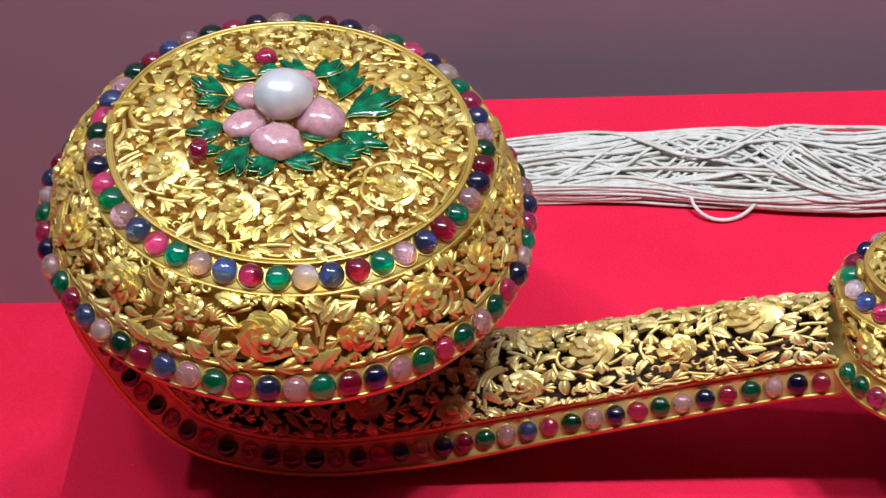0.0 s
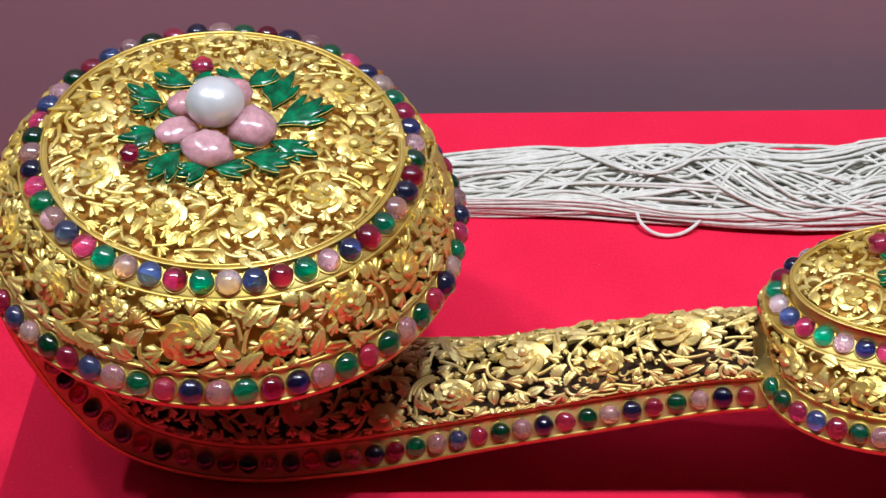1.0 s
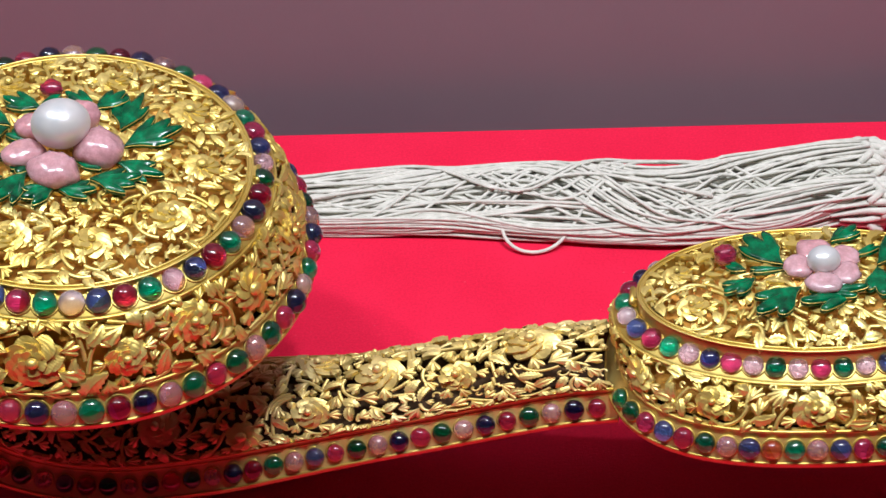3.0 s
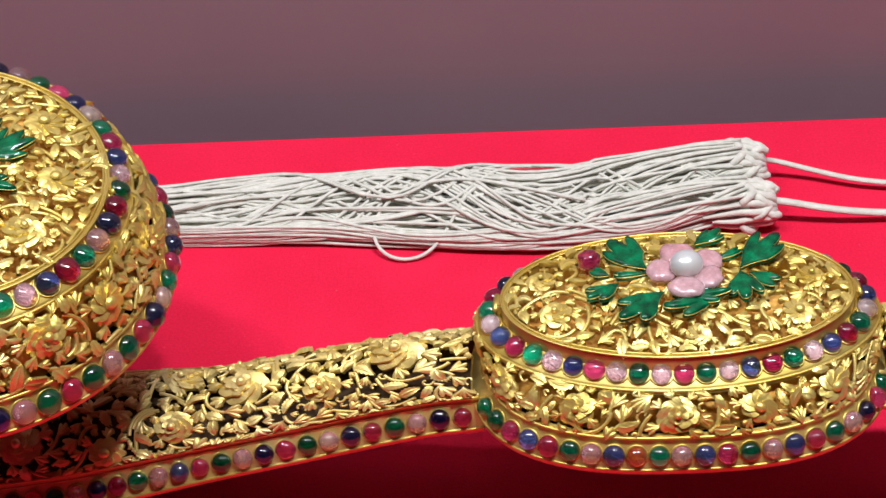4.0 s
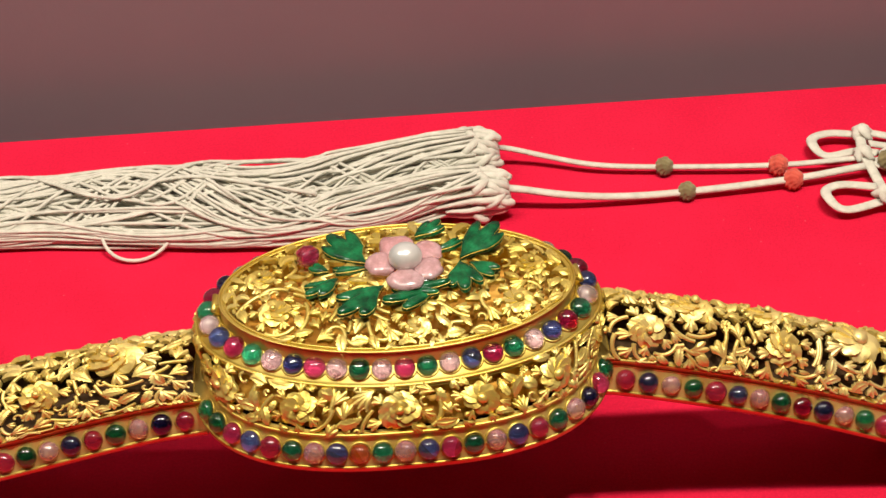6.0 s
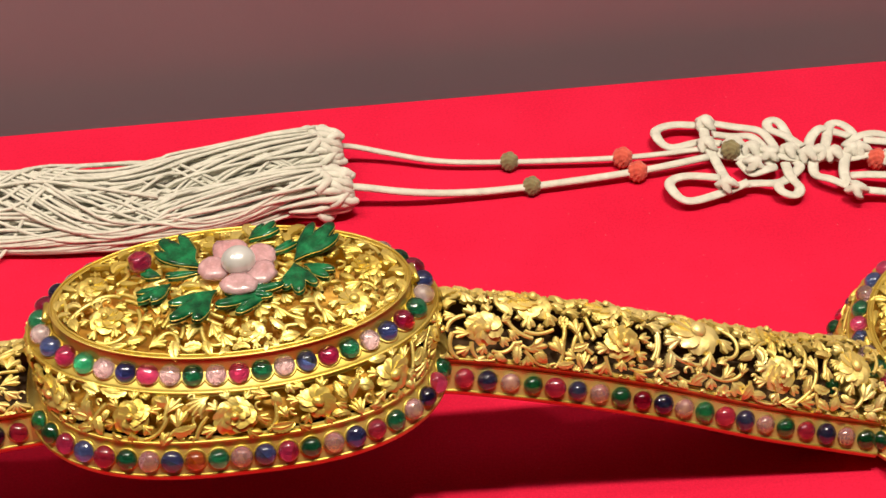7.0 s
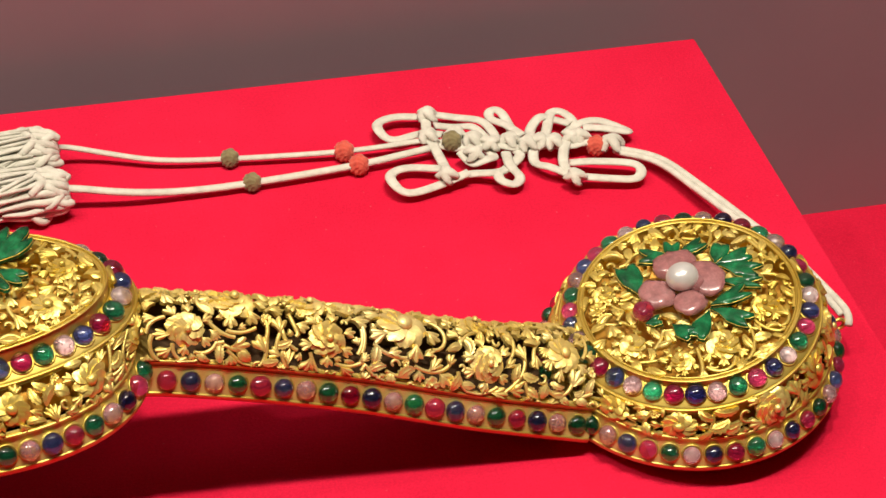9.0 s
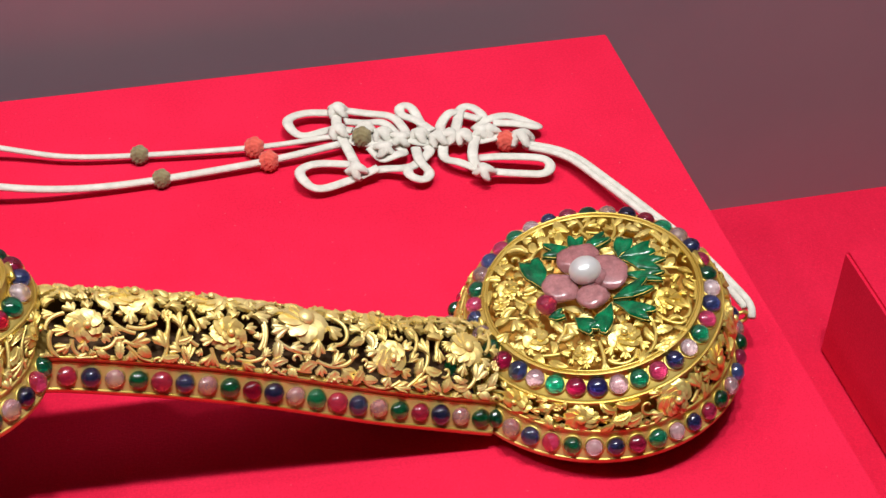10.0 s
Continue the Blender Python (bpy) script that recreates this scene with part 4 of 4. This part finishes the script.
def build_arm(name, line, widths, order, start, step, seed, flowers, label, dome=0.0066, leaf=0.0045):
    arm = Arm(line, widths)
    n = 90
    s = np.linspace(0, arm.length, n)
    shell = Pile()
    ones = np.ones(n)
    prof = [(-0.78, 0.0046), (-0.84, 0.0046), (-0.85, 0.0040), (-0.86, 0.0030), (-1.10, -0.0028), (-1.13, -0.0034), (-1.11, -0.0043), (-0.95, -0.0047)]
    back = [(0.90, -0.0047), (0.98, -0.0043), (1.0, -0.0036), (0.985, -0.003), (0.985, 0.003), (1.0, 0.0040), (0.985, 0.0046), (0.90, 0.0046)]
    shell.add(np.stack([arm.at(s, w, h) for w, h in prof], 1).reshape(-1, 3), grid_faces(n, len(prof)))
    body = part(name, mesh_of(name, shell.all(), shell.f, GOLD_STRIP), scepter, label)
    rear, under = Pile(), Pile()
    rear.add(np.stack([arm.at(s, w, h) for w, h in back], 1).reshape(-1, 3), grid_faces(n, len(back)))
    part("back_strip", mesh_of("back_strip", rear.all(), rear.f, GOLD_PLAIN), body, "plain gold strip along the back")
    under.add(np.stack([arm.at(s, w, -0.0047) for w in (-0.95, 0.90)], 1).reshape(-1, 3), grid_faces(n, 2))
    part("underside", mesh_of("underside", under.all(), under.f, SHADED_GOLD), body, "dark underside, shade put into its colour")
    for w, h, r in ((-0.86, 0.0040, 0.00055), (-0.87, 0.0026, 0.0003), (-1.11, -0.0031, 0.00042), (1.0, 0.0042, 0.00062)):
        wire = Pile()
        tube(wire, arm.at(s, w, h), r, 6)
        part("rim_wire", mesh_of("rim_wire", wire.all(), wire.f, GOLD_PLAIN), body, "thin gold rim wire")
    # inside coloured dark in place of the shade behind the holes
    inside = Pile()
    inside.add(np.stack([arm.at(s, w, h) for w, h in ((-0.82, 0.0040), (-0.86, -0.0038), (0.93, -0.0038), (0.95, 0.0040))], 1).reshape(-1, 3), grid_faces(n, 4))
    part("arm_inside", mesh_of("arm_inside", inside.all(), inside.f, SHADED_GOLD, False), body, "dark inside of the arm, shade put into its colour")
    mean = float(np.mean(np.interp(arm.p[:, 0], arm.widths[:, 0], arm.widths[:, 1])))
    width = 2.0 * mean * 1.28

    def roof(u, v):
        k = np.clip(v / width, 0.0, 1.0) * 2 - 1
        w = 0.35 * k + 0.65 * np.sin(k * np.pi / 2)
        return arm.at(np.clip(u, 0, arm.length), w * 0.88, 0.0044 + (dome + 0.0010) * np.abs(np.cos(k * np.pi / 2)) ** 1.2)

    sheet = Surface(roof)
    ok = (lambda u, v: 0.0015 < u < arm.length - 0.0012 and 0.0003 < v < width - 0.0004)
    fl = [(f[0] * arm.length, f[1] * width - 0.0012, f[2] * 1.12) for f in flowers]
    relief, blossoms = fill_relief(sheet, ok, 0, arm.length, 0, width, seed, fl, leaf, 0.66, 3)
    add_relief(body, sheet, relief, blossoms, "openwork_roof", "pierced gold roof of chased leaves and blossoms", GOLD_SATIN)
    collars = Pile()
    k = 0
    while True:
        q = start + k * step
        if not 0.003 < q < arm.length - 0.0022:
            break
        p = arm.at(np.array([q]), -1.0, 0.0)[0]
        set_gem(body, order[k % 4], p + np.array([0, -0.0002, 0]), (0, -1, 0.55), (1, 0, 0), 1.02, collars)
        k += 1
    part("gem_setting", mesh_of("gem_setting", collars.all(), collars.f, GOLD_PLAIN), body, "thin gold collars round the stones", kind="stuff")
    return arm


LEFT_LINE = [(0.0285, 0.0600), (0.0300, 0.0520), (0.0330, 0.0425), (0.0378, 0.0310), (0.0470, 0.0172), (0.0620, 0.0098), (0.0800, 0.0078), (0.0980, 0.0104), (0.1093, 0.0128), (0.1210, 0.0162),
             (0.1410, 0.0220), (0.1622, 0.0277), (0.1896, 0.0350), (0.2045, 0.0372)]
LEFT_WIDE = [(0.02, 0.0210), (0.11, 0.0185), (0.14, 0.0145), (0.20, 0.0122)]
left = Arm(LEFT_LINE, LEFT_WIDE)
start = float(np.interp(0.2, left.p[:, 0], left.s))
build_arm("head_arm", LEFT_LINE, LEFT_WIDE, "rbpg", start, -0.00548, 61,
          [(0.919, 0.50, 0.0055), (0.83, 0.33, 0.0043), (0.737, 0.46, 0.0052), (0.649, 0.25, 0.0043), (0.56, 0.16, 0.0042), (0.66, 0.62, 0.004), (0.45, 0.3, 0.005), (0.35, 0.5, 0.005), (0.25, 0.3, 0.0045)],
          "arched gold arm with a row of cabochons along its side")
RIGHT_LINE = [(0.2955, 0.0432), (0.3030, 0.0420), (0.3271, 0.0357), (0.3483, 0.0289), (0.3686, 0.0212), (0.3797, 0.0172), (0.4014, 0.0104), (0.4055, 0.0092)]
RIGHT_WIDE = [(0.30, 0.0115), (0.34, 0.0122), (0.37, 0.0132), (0.40, 0.0155)]
right = Arm(RIGHT_LINE, RIGHT_WIDE)
build_arm("tail_arm", RIGHT_LINE, RIGHT_WIDE, "rbpg", float(np.interp(0.3015, right.p[:, 0], right.s)), 0.00555, 71,
          [(0.178, 0.565, 0.0044), (0.336, 0.603, 0.0034), (0.367, 0.316, 0.0038), (0.533, 0.507, 0.0053), (0.73, 0.296, 0.0038), (0.718, 0.661, 0.0034), (0.08, 0.3, 0.0036), (0.92, 0.42, 0.0038)],
          "arched gold arm with a row of cabochons along its side", 0.0082, 0.0040)


# ---------------------------------------------------------------- tassel, cords and knots
tassel = tagged(new("silk_tassel"), "long cream silk tassel with knotted cords on red cloth", "tassel")
LOW_Y = np.array([(0.03, 0.112), (0.115, 0.112), (0.160, 0.110), (0.183, 0.107), (0.205, 0.104), (0.222, 0.1025), (0.245, 0.104), (0.262, 0.106), (0.284, 0.107)])
HIGH_Y = np.array([(0.03, 0.132), (0.113, 0.135), (0.142, 0.138), (0.190, 0.138), (0.235, 0.135), (0.262, 0.136), (0.284, 0.1385)])
TOP_Z = np.array([(0.03, 0.007), (0.12, 0.008), (0.2, 0.0095), (0.25, 0.0105), (0.268, 0.0125), (0.2825, 0.0125)])


def strand_lines(locks, seed, swing, low, high):
    """Locks of a few strands that run side by side, cross over the others and part again."""
    rng = random.Random(seed)
    out = []
    for lock in range(locks):
        q = (0.14 + 0.30 * rng.random()) if lock % 2 else (0.58 + 0.32 * rng.random())
        knots = [q]
        for k in range(7):
            q += rng.gauss(0, swing) + 0.10 * (0.5 - q)
            q = min(1.0, max(0.0, q))
            knots.append(q)
        knots = smooth_line([(k / 7, q) for k, q in enumerate(knots[::-1])], 60)
        wave, layer = rng.uniform(0, 6.3), rng.uniform(low, high)
        for strand in range(rng.randint(3, 6)):
            off, fan = rng.uniform(-0.10, 0.10), rng.uniform(-0.10, 0.10)
            x0 = rng.uniform(0.035, 0.075)
            p1, own = rng.uniform(0, 6.3), layer + rng.uniform(-0.12, 0.12)
            line = []
            for i in range(54):
                s = i / 53
                x = x0 + (0.2825 - x0) * s
                q = float(np.interp(s, knots[:, 0], knots[:, 1])) + off * (1 - 0.6 * s) + fan * math.sin(5 * s + p1) * (1 - s)
                q = 0.5 + 0.5 * math.sin(math.pi * max(-0.5, min(0.5, (q - 0.5) * 0.86)))
                lo, hi, top = np.interp(x, *LOW_Y.T), np.interp(x, *HIGH_Y.T), np.interp(x, *TOP_Z.T)
                arch = 0.30 + 0.70 * abs(math.sin(math.pi * (2 * q if s > 0.8 else q))) ** 0.5
                z = 0.0006 + own * top * arch + 0.0009 * math.sin(9 * s + wave)
                line.append((x, lo + (hi - lo) * q, max(z, 0.0006)))
            out.append(line)
    return out


for seed, locks, swing, low, high in ((3, 20, 0.10, 0.15, 0.6), (4, 22, 0.16, 0.45, 0.9), (9, 15, 0.27, 0.92, 1.12)):
    for line in strand_lines(locks, seed, swing, low, high):
        p = Pile()
        tube(p, line, 0.00050, 6)
        part("strand", mesh_of("strand", p.all(), p.f, CORD), tassel)


def cord(points, radius, flat=0.8, steps=40, mat=CORD, name="cord", label="cream silk cord", sides=8):
    p = Pile()
    line = smooth_line(np.asarray(points, float) / 1000, steps)
    for _ in range(4):
        line[1:-1] = 0.25 * line[:-2] + 0.5 * line[1:-1] + 0.25 * line[2:]
    tube(p, line, radius, sides, flat)
    return part(name, mesh_of(name, p.all(), p.f, mat), tassel, label)


# the one strand that springs out in a loop
cord([(236, 112, 12), (217, 118, 13), (203, 122.5, 13), (189, 121.5, 12.5), (178.5, 116, 9.5), (175, 109, 5), (178, 103.2, 2), (184, 101.2, 1), (191, 103.5, 1.5), (197, 109, 6.5), (201, 115, 11.5), (206, 121, 12)], 0.00055, 1.0, 60, name="loose_strand", label="single cream strand sprung into a loop")
cord([(244, 108, 5), (226, 106, 1.5), (208, 105.5, 0.8), (194, 107, 0.8), (182, 111, 1.2), (168, 116, 4)], 0.00055, 1.0, 30, name="loose_strand", label="single cream strand")


def tassel_head(cx, cy, cz, seed):
    """The braided end of the tassel: cords drawn together over a rounded knob, with shorter ones crossing on top."""
    rng = random.Random(seed)
    p = Pile()
    for k in range(11):
        f = radians(-110 + 22 * k)
        sy, sz, j = math.sin(f), math.cos(f), rng.uniform(-0.0005, 0.0005)
        line = smooth_line([(cx - 0.0140 + 3 * j, cy + 0.0074 * sy + j, cz - 0.0004 + 0.0044 * sz), (cx - 0.0060, cy + 0.0074 * sy - j, cz + 0.0056 * sz),
                            (cx - 0.0005, cy + 0.0072 * sy + j, cz + 0.0002 + 0.0062 * sz), (cx + 0.0040 + j, cy + 0.0060 * sy, cz + 0.0046 * sz), (cx + 0.0056, cy + 0.0026 * sy, cz - 0.0004 + 0.0016 * sz)], 24)
        tube(p, line, 0.00115, 7, 0.9, taper=np.clip(np.linspace(0.45, 1.35, 24), 0.45, 1.12))
    for k in range(12):
        f = radians(-100 + 18 * k + rng.uniform(-5, 5))
        g = f + (0.5 if k % 2 else -0.5)
        x = cx + (-0.003, 0.0008, 0.0036)[k % 3]
        pts = []
        for q in np.linspace(0, 1, 5):
            h = f + (g - f) * q
            out = 1.0 + 0.18 * math.sin(math.pi * q)
            shrink = 1.0 - 0.28 * max(0.0, (x + 0.0044 * q - cx) / 0.006)
            pts.append((x + 0.0044 * (q - 0.3), cy + 0.0074 * math.sin(h) * out * shrink, cz + 0.0062 * math.cos(h) * out * shrink))
        tube(p, smooth_line(pts, 12), 0.00125, 7, 0.9)
    part("tassel_head", mesh_of("tassel_head", p.all(), p.f, CORD), tassel, "braided cream silk head of the tassel")


tassel_head(0.2835, 0.1318, 0.0074, 1)
tassel_head(0.2845, 0.1150, 0.0058, 2)

cord([(286, 131, 9), (291, 134.5, 7), (304, 132.5, 4), (318, 128, 3), (338, 125.3, 2.6), (372, 122, 3), (396, 121.5, 4)], 0.0010, 0.7, 60)
cord([(286, 112, 9), (290, 114, 8), (307, 112.5, 5), (323, 112.5, 3), (342, 113, 2.6), (374, 115, 3), (396, 117.5, 4)], 0.0013, 0.7, 60)


def woven_bead(x, y, r, mat, label, lift=None):
    """A ball knot of interlaced cord."""
    seg, rows = 40, 26
    v = []
    for i in range(rows + 1):
        p = math.pi * i / rows
        for k in range(seg):
            a = 2 * math.pi * k / seg
            d = 0.96 + 0.15 * abs(math.sin(2 * a + 3 * p)) * math.sin(p) + 0.07 * math.sin(9 * a - 8 * p) * math.sin(p)
            v.append((r * d * math.sin(p) * math.cos(a) * 0.92, r * d * math.sin(p) * math.sin(a), r * d * math.cos(p) * 0.95))
    part("bead", mesh_of("bead", v, grid_faces(rows + 1, seg, True), mat), tassel, label, pose(x / 1000, y / 1000, lift or r * 0.98, 75, 10, 20))


woven_bead(338.2, 125.4, 0.0027, OLIVE, "olive knotted cord bead")
woven_bead(342.5, 113.2, 0.0027, OLIVE, "olive knotted cord bead")
woven_bead(371.4, 122.0, 0.0030, CORAL, "coral red knotted cord bead")
woven_bead(374.2, 115.0, 0.0030, CORAL, "coral red knotted cord bead")

# the ornamental knot: flat double cords in loops
UP = 4.0
for loop in (
    [(397, 132), (390, 133.3), (384.3, 131.2), (383.0, 126.3), (386.5, 123.1), (395.3, 123.9), (401, 121)],
    [(397, 106.6), (387.6, 109.5), (382.2, 107.2), (381.4, 101.1), (385.4, 98), (397, 100.6), (404, 102)],
    [(399, 132.5), (408, 130.5), (414.5, 126), (416.8, 120.6), (416, 115)],
    [(400, 126), (406, 126), (411, 122.6), (414.6, 117.4)],
    [(397, 102), (406, 103.4), (412.6, 100.6), (417.2, 104.2), (421.4, 107.6), (421, 112)],
    [(424.4, 116), (421.2, 122.8), (417.8, 127.6), (418.4, 131), (421.4, 130), (422.6, 123.6), (422, 115.4)],
    [(417.8, 110.4), (416.8, 102.6), (419, 99.2), (416.2, 96), (412.4, 97.8), (412.6, 101)],
    [(427, 114.4), (428.2, 120.4), (432.2, 123.8), (436.8, 123.8), (440, 119)],
    [(430, 113), (433.0, 119.0), (436.2, 126.2), (439.6, 126.6), (441.6, 121), (441, 116.6)],
    [(438.4, 116.4), (443.2, 119.6), (449.4, 119), (456.6, 115), (456.0, 112.4), (449.6, 115), (443.4, 116.4)],
    [(427, 112.6), (425, 105), (428.4, 100), (434.4, 96.8)],
    [(435, 103), (441.8, 100.6), (453.8, 96.4), (453, 92), (445.8, 93), (436.2, 95)],
    [(398.6, 131), (397, 122.2), (398.4, 111.2), (398.6, 102.4)],
    [(442.6, 115.6), (437, 111.6), (432.6, 101.4), (434, 95)],
    [(396, 118), (404, 119.5), (412, 113), (420, 114.5), (428, 112), (436, 112), (444, 109)],
    [(396, 121), (404, 115.5), (412, 116), (420, 111.5), (428, 114), (436, 109.5), (444, 110)],
    [(404, 112), (407, 108), (411, 107), (414, 110), (412, 114)],
):
    k = [(x, y + 1.3, UP + 1.0 * math.sin(2.1 * i + 0.3 * x)) for i, (x, y) in enumerate(loop)]
    cord(k, 0.0016, 0.40, 44, name="knot_loop", label="flat cream cord looped in the ornamental knot")
rng = random.Random(8)
for x, y in ((397, 121), (405, 120.6), (409.6, 116.8), (413.8, 114), (420, 114.2), (425, 111.8), (428.4, 112.6), (433, 111.2), (438.4, 112.6), (441.4, 112.2), (397.8, 102), (434.2, 94.4), (399.2, 131), (408, 110.2), (449.6, 107)):
    p = Pile()
    r = 0.0022 if x < 445 else 0.0028
    a0 = rng.uniform(0, 3)
    for k in range(2):
        a = a0 + k * 1.57
        d = np.array([math.cos(a), math.sin(a), 0])
        e = np.array([-d[1], d[0], 0])
        c = np.array([x / 1000, y / 1000 + 0.0013, 0.0045])
        arc = [c + r * (math.cos(q) * d + 0.25 * math.sin(q) * e) + np.array([0, 0, r * 0.85 * math.sin(q)]) for q in np.linspace(-0.4, math.pi + 0.4, 12)]
        tube(p, arc, 0.0017, 8, 0.6)
    part("knot_fold", mesh_of("knot_fold", p.all(), p.f, CORD), tassel, "folded cream cord of the ornamental knot")
woven_bead(403, 118.5, 0.0030, OLIVE, "olive knotted cord bead", 0.0048)
woven_bead(445, 109.4, 0.0030, CORAL, "coral red knotted cord bead", 0.0040)
# the double cord that ties the knot to the end of the scepter
cord([(451, 107, 4), (461.4, 99.6, 4.6), (467.8, 84.0, 6), (474.2, 64.4, 8), (479.6, 44.4, 10.5), (482.4, 27, 12.5), (483.2, 14.5, 14.5), (482, 12, 13)], 0.0011, 0.8, 60)
cord([(451, 105, 4), (460.0, 98.0, 4.6), (466.2, 83.2, 5.6), (472.5, 63.8, 7.6), (477.8, 44.4, 10.0), (480.7, 28, 12.0), (481.8, 16, 13.4)], 0.0011, 0.8, 60)
eye_ring = Pile()
a = np.arange(20) * 2 * np.pi / 20
tube(eye_ring, np.stack([0.4798 + 0.0017 * np.cos(a), 0.0135 + 0 * a, 0.0125 + 0.0017 * np.sin(a)], 1), 0.0006, 6, 1.0, True)
part("hanging_ring", mesh_of("hanging_ring", eye_ring.all(), eye_ring.f, GOLD_PLAIN), scepter, "small gold ring for the cord")
